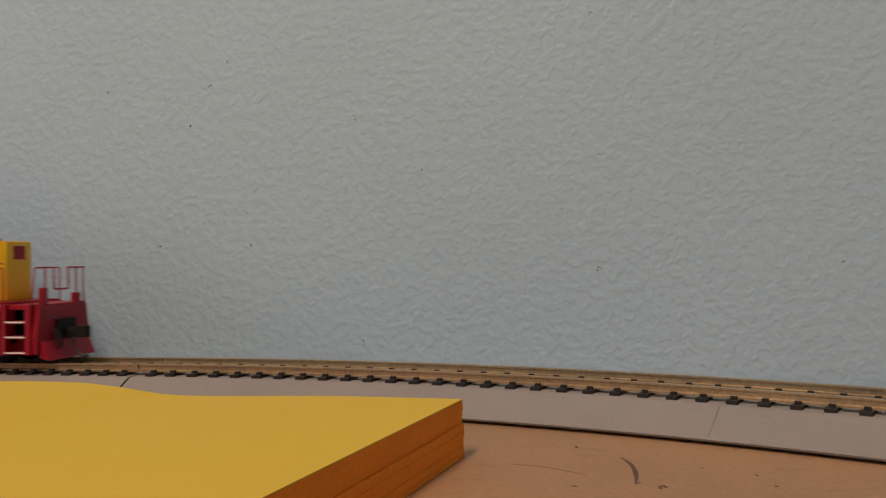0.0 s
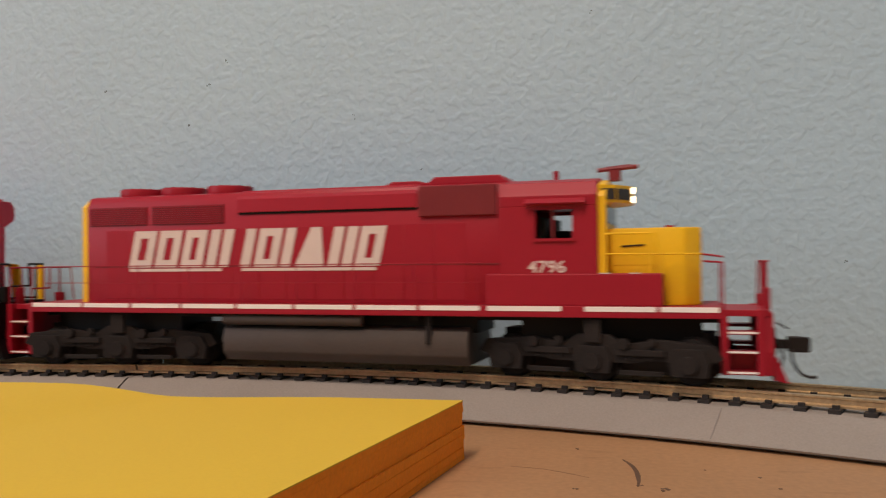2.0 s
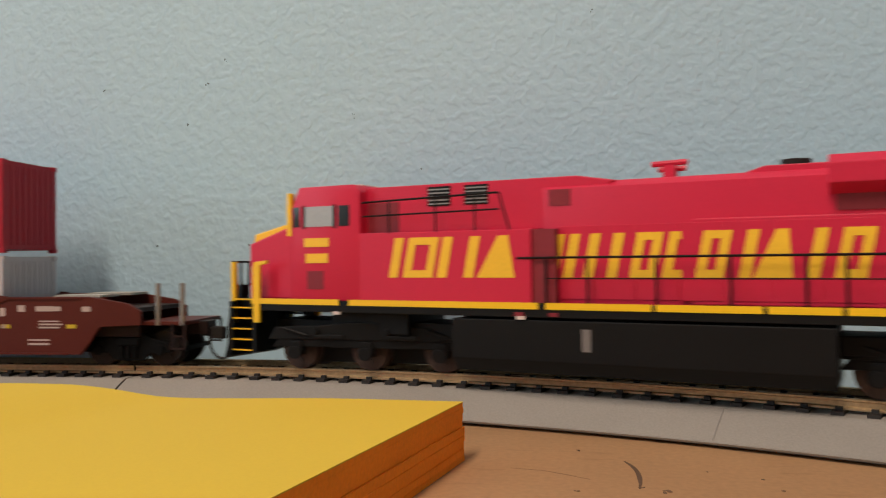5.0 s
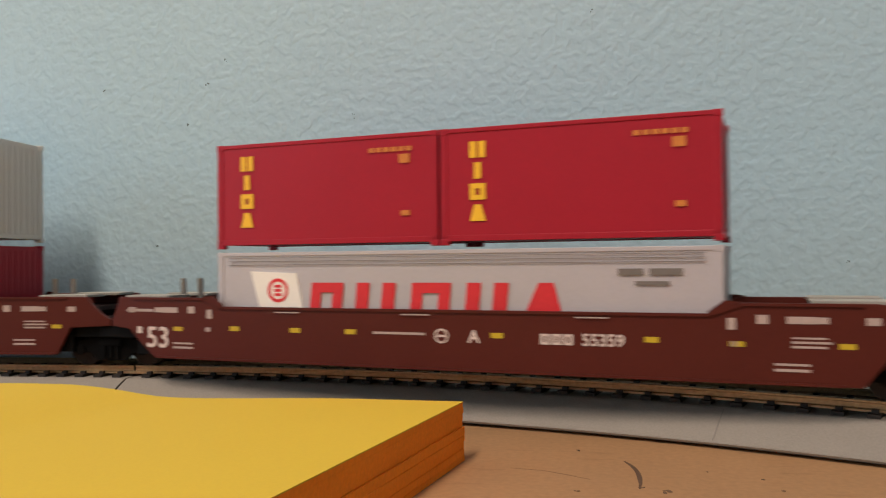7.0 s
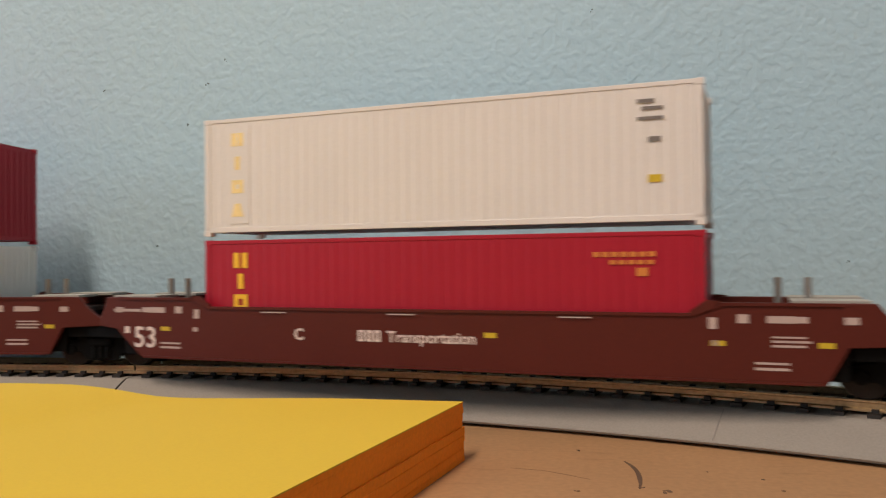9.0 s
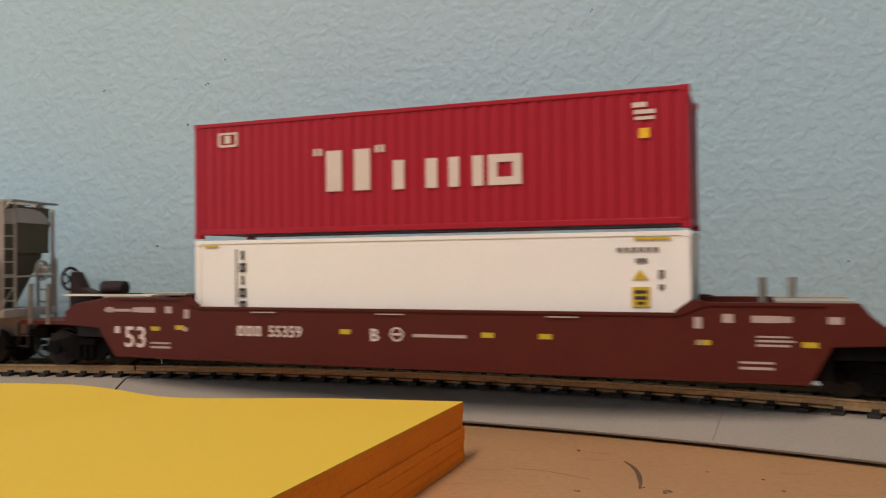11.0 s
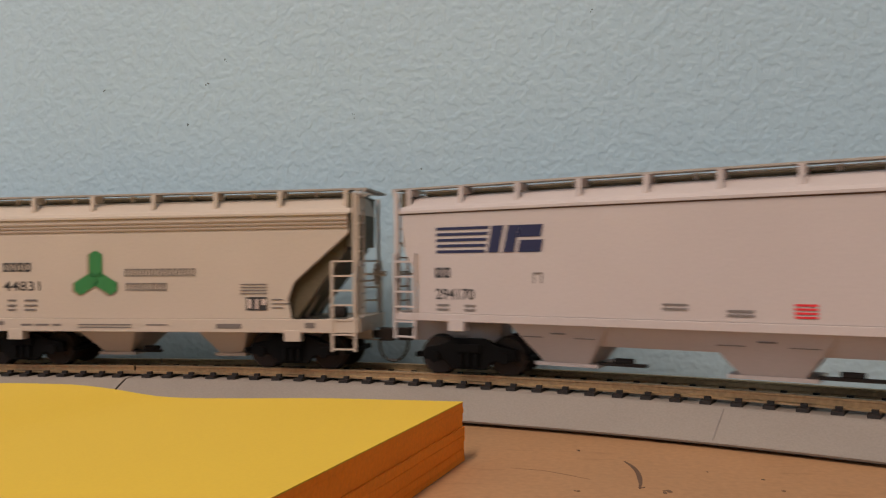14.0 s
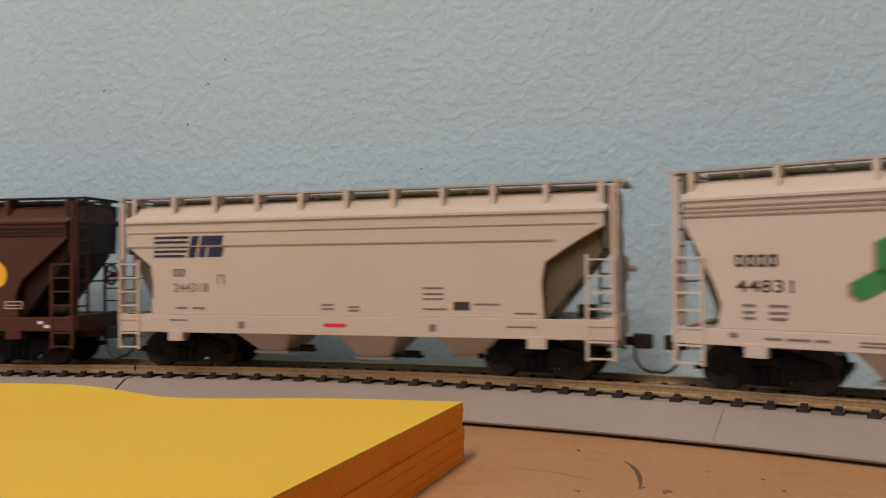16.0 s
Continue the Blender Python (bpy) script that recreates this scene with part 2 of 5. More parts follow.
def shapes(plan, z0, z1, slant=0.0, y=-1.0, t=2.4):
    """A name drawn as plain shapes (kind, x0, x1): f a square frame, b a bar, p a pair of bars, w a solid wedge."""
    f = Form()

    def poly(pts):
        f.prism([(x + slant * (z - z0), z) for x, z in pts], y - 0.06, y + 0.06, "y")

    for kind, a, b in plan:
        if kind == "b":
            poly([(a, z0), (b, z0), (b, z1), (a, z1)])
        elif kind == "p":
            poly([(a, z0), (a + t * 1.2, z0), (a + t * 1.2, z1), (a, z1)])
            poly([(b - t * 1.2, z0), (b, z0), (b, z1), (b - t * 1.2, z1)])
        elif kind == "w":
            m = (a + b) / 2
            poly([(a, z0), (b, z0), (m + t * 0.6, z1), (m - t * 0.6, z1)])
        else:
            k = t * 0.85
            poly([(a, z0), (a + t, z0), (a + t, z1), (a, z1)])
            poly([(b - t, z0), (b, z0), (b, z1), (b - t, z1)])
            poly([(a + t, z0), (b - t, z0), (b - t, z0 + k), (a + t, z0 + k)])
            poly([(a + t, z1 - k), (b - t, z1 - k), (b - t, z1), (a + t, z1)])
    return f


JOINT = 8.14                  # where the curve begins, degrees round its centre
TJ = radians(JOINT)
LS = 0.6858                   # length of the straights of the oval
JX, JY = CX + R * math.sin(TJ), CY + R * math.cos(TJ)
LX, LY = CX - LS * math.cos(TJ), CY + LS * math.sin(TJ)   # centre of the oval's far end


def along(s):
    """Place and heading on the oval, s metres along the rails."""
    e = s - (TJ + math.pi) * R
    if e > 0:
        return 2 * CX - JX - e * math.cos(TJ), 2 * CY - JY + e * math.sin(TJ), TJ + math.pi
    if s >= TJ * R:
        a = s / R
        return CX + R * math.sin(a), CY + R * math.cos(a), a
    d = (s - TJ * R) * 0.95    # a little slower on the straight
    if d >= -LS:
        return JX + d * math.cos(TJ), JY - d * math.sin(TJ), TJ
    a = TJ + (d + LS) / R
    return LX + R * math.sin(a), LY + R * math.cos(a), a


DRIFT = [(0, -1.6), (1, -1.2), (2, -0.7), (2.5, -1.4), (3, -1.9), (3.5, -1.0), (4.2, -0.5), (6.3, -1.3), (7, -1.0), (8, -0.6), (9, -0.4), (11.5, -0.8), (12, -1.1), (13, 0.2), (14, -0.3), (16, 0)]   # seconds, mm by which the train runs ahead


def heading(phi, chord, t):
    s = (phi + SPEED * t) * R + np.interp(t, [k[0] for k in DRIFT], [k[1] for k in DRIFT]) * MM
    h = math.asin(chord * MM / 2 / R) * R
    x0, y0, a0 = along(s - h)
    x1, y1, a1 = along(s + h)
    if chord < 1:
        return x0, y0, math.degrees(a0), 0, 0
    a = math.atan2(y0 - y1, x1 - x0)
    a += round(((a0 + a1) / 2 - a) / (2 * math.pi)) * 2 * math.pi
    return (x0 + x1) / 2, (y0 + y1) / 2, math.degrees(a), math.degrees(a0 - a), math.degrees(a1 - a)


def riding(phi, chord, t):
    """The pose of a vehicle whose pivots, a chord apart, ride on the oval of track."""
    x, y, a = heading(phi, chord, t)[:3]
    return pose(x, y, RAIL, 0, 0, -a)


MOVERS = []      # (thing, arc position in mm, chord in mm)
TRUCKS = []      # (truck, vehicle, place along it in mm)
SPINNERS = []    # (wheelset, place on its truck, radius in mm)


def rolls(ob, s, chord):
    MOVERS.append((ob, s * MM / R, chord))
    return ob


def motions():
    for ob, phi, chord in MOVERS:
        walk(ob, [(i * 0.5, riding(phi, chord, i * 0.5)) for i in range(33)])
    for truck, root, at in TRUCKS:
        ob, phi, chord = [m for m in MOVERS if m[0] == root][0]
        walk(truck, [(i * 0.5, pose(at * MM, 0, 0, 0, 0, -heading(phi, chord, i * 0.5)[4 if at > 0 else 3])) for i in range(33)])
    for ob, at, r in SPINNERS:
        turn = math.degrees(SPEED * R / (r * MM))
        walk(ob, [(i / 15, pose(at[0] * MM, at[1] * MM, at[2] * MM, 0, 0, 0) @ Matrix.Rotation(radians(turn * i / 15), 4, "Y")) for i in range(241)])


# ---- the room ----


def slab(name, m, x0, x1, y0, y1, z0, z1, mat, label, category):
    bm = bmesh.new()
    bmesh.ops.create_cube(bm, size=1)
    for v in bm.verts:
        v.co = Vector((x0 if v.co.x < 0 else x1, y0 if v.co.y < 0 else y1, z0 if v.co.z < 0 else z1))
    me = bpy.data.meshes.new(name)
    bm.to_mesh(me)
    bm.free()
    me.materials.append(M[mat])
    ob = new(name, me)
    ob.matrix_world = m
    return tagged(ob, label, category, kind="structure")


slab("wall_north", ROOM, -1.9, 1.9, 0, 0.1, 0, CEIL, "wall", "pale blue painted wall with knocked-down plaster texture", "wall")
slab("wall_east", ROOM, 1.8, 1.9, -3.1, 0, 0, CEIL, "wall", "pale blue plastered side wall of the room", "wall")
slab("wall_south", ROOM, -1.9, 1.9, -3.2, -3.1, 0, CEIL, "plain", "plain off-white wall behind the table", "wall")
for k, (a, b, c, d) in enumerate([(-3.1, -1.6, 0, CEIL), (-0.4, 0, 0, CEIL), (-1.6, -0.4, 0, 0.95), (-1.6, -0.4, 2.05, CEIL)]):
    slab("wall_west", ROOM, -1.9, -1.8, a, b, c, d, "wall", "pale blue plastered wall round the window", "wall")
slab("floor", ROOM, -1.9, 1.9, -3.2, 0.1, -0.1, 0, "carpet", "dark brown carpeted floor under the table", "floor")
slab("ceiling", ROOM, -1.9, 1.9, -3.2, 0.1, CEIL, CEIL + 0.1, "plain", "plain off-white ceiling of the room", "ceiling")


def wall_scuff(x, z, w):
    """A small dent in the plaster, x along the wall."""
    f = Form()
    rnd = random.Random(int(x * 7 + z))
    for i in range(3):
        f.cyl((rnd.uniform(-w, w), -0.06, rnd.uniform(-w, w) * 1.4), rnd.uniform(0.14, 0.34), 0.12, "y", 6)
    ob = part("wall_scuff", f, "dent", None)
    ob.matrix_world = ROOM @ pose(x * MM, 0, z * MM)
    tagged(ob, "small dark dent in the blue wall plaster", "dent", "dents in the wall")


for dent in DENTS:
    wall_scuff(*dent)


def ceiling_lamp():
    ob = thing("ceiling_lamp", "long narrow opal ceiling lamp, switched on", "lamp")
    ob.matrix_world = LAMP
    part("frame", Form().box(-165, 165, -660, 660, -50, -2), "steel", ob, bevel=6)
    part("diffuser", Form().box(-150, 150, -640, 640, -62, -50), "room_lamp", ob, "glowing opal diffuser", bevel=4)


ceiling_lamp()


def table():
    ob = thing("table", "wooden table with a scuffed tan board top", "table")
    ob.matrix_world = ROOM @ pose(0.1, -0.565, 0)
    part("tabletop", Form().box(-1400, 800, -900, 560, 732, 750), "board", ob, "tan pressed board with scuffs and stains", bevel=1.5)
    part("apron", Form().box(-1320, 720, -820, 480, 650, 732), "wood", ob)
    for x in (-1290, 690):
        for y in (-790, 450):
            part("leg", Form().prism([(x - 30, y - 30), (x + 30, y - 30), (x + 30, y + 30), (x - 30, y + 30)], 0, 650, "z"), "wood", ob, bevel=3)
    inv = ob.matrix_world.inverted()
    rnd = random.Random(5)
    for (x, y), n, spread in (((40.4, 149.8), 5, 0.9), ((29.8, 181.8), 2, 0.35), ((36.2, 152.5), 4, 0.8), ((60, 150), 2, 3), ((52, 163), 1, 0.2), ((24, 150), 2, 1.2)):
        f = Form()
        for _ in range(n):
            p = inv @ Vector(((x + rnd.gauss(0, spread * 0.45)) * MM, (y + rnd.gauss(0, spread)) * MM, TABLE)) / MM
            f.cyl((p.x, p.y, 750.02), rnd.uniform(0.2, 0.5), 0.05, seg=7)
        part("scuff", f, "ink", ob)
    # a curved smear and a faint scratch
    for pts, wide, mat in (([(37.7, 172.2), (38.3, 169), (38.5, 166), (38.3, 162.5), (37.8, 159), (37.0, 155), (36.0, 151.5)], 0.42, "ink"), ([(13.5, 167.6), (17, 166.4), (20, 165.2), (24, 162), (28, 158.3)], 0.12, "scratch")):
        f = Form()
        left, right = [], []
        for i, (x, y) in enumerate(pts):
            w = wide * (0.25 + math.sin(math.pi * (i + 0.4) / len(pts))) * rnd.uniform(0.8, 1.2)
            for side, d in ((left, -w), (right, w)):
                p = inv @ Vector(((x + d) * MM, (y + d * 0.3) * MM, TABLE)) / MM
                side.append((p.x, p.y))
        f.prism(left + right[::-1], 750.01, 750.05, "z")
        part("scuff", f, mat, ob)


table()


def paper_pad():
    """A thick yellow pad: bundles of sheets that have slid a little, the upper ones buckled."""
    ob = thing("paper_pad", "thick pad of yellow paper with a buckled top sheet", "paper pad")
    ob.matrix_world = pose(0.0040, 0.1745, TABLE)
    ux, uy, vx, vy = -0.976, 0.20, -0.352, -0.936
    rnd = random.Random(3)

    def wave(u, v, k):
        tip = max(0.0, 1 - v / 95)
        ease = lambda a, b, t: max(0.0, min(1.0, (t - a) / (b - a))) ** 2 * (3 - 2 * max(0.0, min(1.0, (t - a) / (b - a))))
        h = -0.75 * ease(25, 66, u) * (1 - ease(66, 84, u)) + 1.75 * ease(70, 97, u) * (1 - 0.35 * ease(104, 140, u))
        return h * k * (0.35 + 0.65 * tip)

    layers = [0, 1.1, 2.6, 4.3, 5.4, 7.2, 8.6, 10.0, 11.2, 12.25, 12.5]
    for i, (z0, z1) in enumerate(zip(layers, layers[1:])):
        last = i == len(layers) - 2
        du, dv = (rnd.uniform(-0.35, 0.25), rnd.uniform(-0.3, 0.3)) if not last else (0, 0)
        f = Form()
        nu, nv = 56, 8
        k = (i / 9) ** 2
        grid = []
        for z in (z0 + 0.03, z1):
            rows = []
            for a in range(nu + 1):
                u = 203 * a / nu
                col = []
                for b in range(nv + 1):
                    v = 120 * b / nv
                    x, y = ux * (u + du) + vx * (v + dv), uy * (u + du) + vy * (v + dv)
                    col.append(f.bm.verts.new((x, y, z + wave(u, v, k if z == z1 else ((i - 1) / 9) ** 2 if i else 0))))
                rows.append(col)
            grid.append(rows)
        lo, hi = grid
        for a in range(nu):
            for b in range(nv):
                f.bm.faces.new((hi[a][b], hi[a + 1][b], hi[a + 1][b + 1], hi[a][b + 1]))
                f.bm.faces.new((lo[a][b], lo[a][b + 1], lo[a + 1][b + 1], lo[a + 1][b]))
        for a in range(nu):
            for b, s in ((0, 1), (nv, -1)):
                f.bm.faces.new((hi[a][b], lo[a][b], lo[a + 1][b], hi[a + 1][b])[::s])
        for b in range(nv):
            for a, s in ((0, -1), (nu, 1)):
                f.bm.faces.new((hi[a][b], lo[a][b], lo[a][b + 1], hi[a][b + 1])[::s])
        part("top_sheet" if last else "sheet_block", f, "paper" if last else "paper_edge", ob, "" if not last else "buckled yellow top sheet")


paper_pad()

# ---- track ----


def arc_band(f, profile, a0, a1, n, shift=0.0):
    """A closed profile of (radius offset, height) swept along the circle from a0 to a1 degrees."""
    rings = []
    for i in range(n + 1):
        a = radians(a0 + (a1 - a0) * i / n)
        rings.append([f.bm.verts.new(((R / MM + o) * math.sin(a), (R / MM + o) * math.cos(a), z)) for o, z in profile])
    m = len(profile)
    for p, q in zip(rings, rings[1:]):
        for j in range(m):
            f.bm.faces.new((p[j], p[(j + 1) % m], q[(j + 1) % m], q[j]))
    f.bm.faces.new(rings[0][::-1])
    f.bm.faces.new(rings[-1])
    return f


def rail_profile(o):
    return [(o - 1.4, -2.5), (o + 1.4, -2.5), (o + 1.4, -2.05), (o + 0.4, -1.8), (o + 0.4, -0.75), (o + 0.72, -0.55), (o + 0.72, -0.1),
            (o + 0.5, 0), (o - 0.5, 0), (o - 0.72, -0.1), (o - 0.72, -0.55), (o - 0.4, -0.75), (o - 0.4, -1.8), (o - 1.4, -2.05)]


def tie_mesh():
    f = Form()
    r = R / MM
    f.box(-1.35, 1.35, r - 13.2, r + 13.2, -4.2, -2.5)
    for o in (-8.6, 8.6):
        for s in (-1, 1):
            f.box(-0.75, 0.75, r + o + s * 1.9 - 0.6, r + o + s * 1.9 + 0.6, -2.6, -1.75)
    bm = f.bm
    bmesh.ops.recalc_face_normals(bm, faces=bm.faces)
    bmesh.ops.scale(bm, vec=(MM, MM, MM), verts=bm.verts)
    me = bpy.data.meshes.new("tie")
    bm.to_mesh(me)
    bm.free()
    me.materials.append(M["tie"])
    return me


TIE = tie_mesh()
BED = [(-25, -10.5), (25, -10.5), (25, -9.6), (28.3, -9.6), (28.6, -9.1), (27.6, -8.8), (15.6, -3.7), (14.6, -3.4), (-14.6, -3.4), (-15.6, -3.7), (-27.6, -8.8), (-28.6, -9.1), (-28.3, -9.6), (-25, -9.6)]
STRAIGHT = 228.6


def track_section(angles):
    ob = thing("track_section", "curved model railway track on moulded grey roadbed", "model track", "oval of track")
    bed = Form()
    arc_band(bed, BED, 0.06, 29.94, 60)
    part("roadbed", bed, "roadbed", ob, "moulded grey plastic roadbed")
    for o in (-8.6, 8.6):
        f = Form()
        arc_band(f, rail_profile(o), 0.05, 29.95, 60)
        part("rail", f, "rail", ob, "worn nickel silver rail")
        part("rail_joiner", arc_band(Form(), [(o - 1.6, -2.5), (o + 1.6, -2.5), (o + 1.6, -1.7), (o - 1.6, -1.7)], -0.45, 0.75, 4), "rail", ob)
    part("moulding_line", arc_band(Form(), [(-27.5, -8.8), (-15.7, -3.8), (-15.7, -3.62), (-27.5, -8.66)], 22.87, 22.91, 1), "seam", ob, "fine line across the roadbed shoulder")
    for a in angles:
        t = new("tie", TIE)
        t.parent = ob
        t.rotation_euler = (0, 0, -radians(a))
    return ob


WIDE = [0.75] + [1.61 + 0.9384 * i for i in range(29)] + [29.3]
first = track_section(WIDE)
first.matrix_world = pose(CX, CY, RAIL, 0, 0, -JOINT)
for k in range(1, 6):
    copy_thing(first, pose(CX, CY, RAIL, 0, 0, -JOINT - 30 * k))
for k in range(6, 12):
    copy_thing(first, pose(LX, LY, RAIL, 0, 0, -JOINT - 30 * k))


def straight_section():
    """A straight piece of track that ends at its origin."""
    ob = thing("track_section", "straight model railway track on moulded grey roadbed", "model track", "oval of track")

    def band(prof, x0, x1):
        return Form().prism(prof, x0, x1, "x")

    part("roadbed", band(BED, -STRAIGHT + 0.25, -0.25), "roadbed", ob, "moulded grey plastic roadbed")
    for o in (-8.6, 8.6):
        part("rail", band(rail_profile(o), -STRAIGHT + 0.2, -0.2), "rail", ob, "worn nickel silver rail")
        part("rail_joiner", band([(o - 1.6, -2.5), (o + 1.6, -2.5), (o + 1.6, -1.7), (o - 1.6, -1.7)], -STRAIGHT - 3, -STRAIGHT + 6), "rail", ob)
    for x in [-4.0] + [-10.3 - 6.34 * i for i in range(34)] + [-STRAIGHT + 4]:
        t = new("tie", TIE)
        t.parent = ob
        t.location = (x * MM, -R, 0)
    return ob


piece = straight_section()
piece.matrix_world = pose(JX, JY, RAIL, 0, 0, -JOINT)
for k in (1, 2):
    d = k * STRAIGHT * MM
    copy_thing(piece, pose(JX - d * math.cos(TJ), JY + d * math.sin(TJ), RAIL, 0, 0, -JOINT))
for k in range(3):
    d = k * STRAIGHT * MM - LS
    copy_thing(piece, pose(2 * CX - JX + d * math.cos(TJ), 2 * CY - JY - d * math.sin(TJ), RAIL, 0, 0, 180 - JOINT))

# ---- trucks, couplers, rails and ladders shared by the vehicles ----


def wheelset(parent, x, r, mat="wheel", half=7.6):
    f = Form()
    f.cyl((0, -half - 2.6, 0), 1.0, 2 * half + 5.2, "y", 10)
    for s in (-1, 1):
        f.cyl((0, s * half - 1.2, 0), r, 2.4, "y", 28)
        f.cyl((0, s * (half - 1.6) - 0.35, 0), r + 0.6, 0.7, "y", 28)
        f.cyl((0, s * (half + 1.3) - 0.1, 0), r * 0.86, 0.3, "y", 24)
        for k in range(5):
            a = 2 * math.pi * k / 5
            f.cyl((r * 0.55 * math.cos(a), s * (half + 1.45) - 0.12, r * 0.55 * math.sin(a)), r * 0.12, 0.24, "y", 8)
    ob = part("wheelset", f, mat, parent, smooth=True)
    SPINNERS.append((ob, (x, 0, r), r))
    return ob


def loco_truck(root, at, angle, mat, wheel_mat, spread, y, heavy):
    """Six-wheel truck: two shaped side frames with journals, springs and brake gear."""
    f = Form()
    for s in (-1, 1):
        o = s * y
        a, b = sorted((o, o - s * 2.2))
        f.prism([(-spread - 8, 7.2), (-spread - 6, 10.4), (-spread + 7, 11.6), (-8, 10.2), (-4, 12.6), (4, 12.6), (8, 10.2), (spread - 7, 11.6), (spread + 6, 10.4), (spread + 8, 7.2),
                 (spread + 4, 5.6 if heavy else 7.4), (spread - 9, 6.2 if heavy else 7.6), (10, 5.4 if heavy else 7.4), (-10, 5.4 if heavy else 7.4), (-spread + 9, 6.2 if heavy else 7.6), (-spread - 4, 5.6 if heavy else 7.4)], a, b, "y")
        a, b = sorted((o + s * 0.9, o - s * 1.4))
        for k in (-1, 0, 1):
            cx = k * spread
            e = 1.0 if heavy else 0.5
            f.prism([(cx - 4.4 * e, 2.6 if heavy else 4.6), (cx + 4.4 * e, 2.6 if heavy else 4.6), (cx + 5.0 * e, 6.4), (cx + 3.4 * e, 9.6), (cx - 3.4 * e, 9.6), (cx - 5.0 * e, 6.4)], a, b, "y")
            f.cyl((cx, o + s * 0.9 if s > 0 else o - 1.7, 5.6), 2.3, 0.8, "y", 12)
        if heavy:
            for k in (-1, 1):
                cx = k * spread * 0.5
                f.box(cx - 5.6, cx + 5.6, min(o, o + s * 0.7), max(o, o + s * 0.7), 2.4, 3.7)
                f.box(cx - 6.2, cx + 6.2, min(o, o + s * 1.0), max(o, o + s * 1.0), 7.4, 9.0)
                f.cyl((cx - 4, min(o, o + s * 1.6), 10.4), 1.5, 1.6, "y", 12)
                f.cyl((cx + 3, min(o, o + s * 1.3), 10.9), 1.1, 1.3, "y", 12)
                for q in (-3, -1, 1, 3):
                    f.cyl((cx + q, min(o, o + s * 0.6), 6.6), 0.5, 0.6, "y", 8)
            f.box(-2.2, 2.2, min(o, o + s * 1.2), max(o, o + s * 1.2), 10.5, 16.5)
    f.box(-spread - 4, spread + 4, -4, 4, 6, 13)
    for k in (-0.5, 0.5):
        f.box(k * spread - 7, k * spread + 7, -6, 6, 1.8, 11)
    if not heavy:
        for v in f.bm.verts:
            v.co.z = 2.4 + (v.co.z - 2.4) * 0.86
        for s in (-1, 1):
            a, b = sorted((s * (y + 0.4), s * (y - 1.8)))
            f.prism([(-spread - 9, 9.0), (spread + 9, 9.0), (spread + 7, 12.6), (spread - 8, 13.2), (6, 14.2), (-6, 14.2), (-spread + 8, 13.2), (-spread - 7, 12.6)], a, b, "y")
            a, b = sorted((s * (y + 1.4), s * (y + 0.2)))
            for k in (-1, 1):
                f.box(k * spread * 0.5 - 4.6, k * spread * 0.5 + 4.6, a, b, 9.4, 10.6)
                f.cyl((k * spread * 0.5 - 5, a, 11.4), 1.2, b - a, "y", 10)
                f.rod([(k * spread - 4, s * (y + 0.8), 12.4), (k * spread + 4, s * (y + 0.8), 10.2)], 0.5)
    ob = part("truck", f, mat, root, bevel=0.25)
    ob.matrix_local = pose(at * MM, 0, 0, 0, 0, angle)
    if angle:
        TRUCKS.append((ob, root, at))
    for k in (-1, 0, 1):
        wheelset(ob, k * spread, 5.75, wheel_mat)
    return ob


def freight_truck(root, at, angle, mat="coal", r=5.25):
    """Four-wheel truck: cast side frames with spring openings, bolster and wheelsets."""
    f = Form()
    for s in (-1, 1):
        a, b = sorted((s * 12.2, s * 10.2))
        f.prism([(-14, 4.4), (-13.4, 7.6), (-8, 8.6), (-4.5, 10.4), (4.5, 10.4), (8, 8.6), (13.4, 7.6), (14, 4.4), (7, 4.2), (4.8, 1.9), (-4.8, 1.9), (-7, 4.2)], a, b, "y")
        for k in (-1, 1):
            f.cyl((k * 10.3, min(s * 12.1, s * 13.0), 5.2), 1.7, 0.9, "y", 10)
        for k in (-2.2, 0, 2.2):
            f.cyl((k, s * 12.4, 2.6), 0.85, 3.8, "z", 8)
        f.box(-3.6, 3.6, min(s * 11, s * 13.1), max(s * 11, s * 13.1), 6.6, 8.8)
    f.box(-4, 4, -12, 12, 6.2, 9.2)
    for k in (-1, 1):
        f.box(k * 16.4 - 0.7, k * 16.4 + 0.7, -10, 10, 4.6, 6.0)
    ob = part("truck", f, mat, root, bevel=0.2)
    ob.matrix_local = pose(at * MM, 0, 0, 0, 0, angle)
    if angle:
        TRUCKS.append((ob, root, at))
    for k in (-1, 1):
        wheelset(ob, k * 10.3, r, "wheel")
    return ob


def coupler(root, x, reach, d, hose=True):
    """Knuckle coupler at x, reaching by reach mm in direction d, with its trip pin."""
    f = Form()
    f.box(min(x, x + d * reach), max(x, x + d * reach), -1.3, 1.3, 8.6, 10.8)
    e = x + d * reach
    f.prism([(e - d * 1.0, -2.2), (e + d * 3.6, -2.4), (e + d * 4.2, -0.4), (e + d * 2.6, 0.4), (e + d * 2.4, 1.8), (e, 2.3), (e - d * 1.4, 1.6)], 7.8, 11.6, "z")
    part("coupler", f, "grime", root, bevel=0.2)
    if hose:
        part("air_hose", Form().rod([(e - d * 0.6, -2.6, 8.6), (e - d * 0.4, -2.8, 5.6), (e + d * 0.5, -3.0, 3.6), (e + d * 1.9, -3.2, 2.3), (e + d * 3.6, -3.4, 1.7), (e + d * 5.2, -3.4, 1.9)], 0.42), "hose", root)


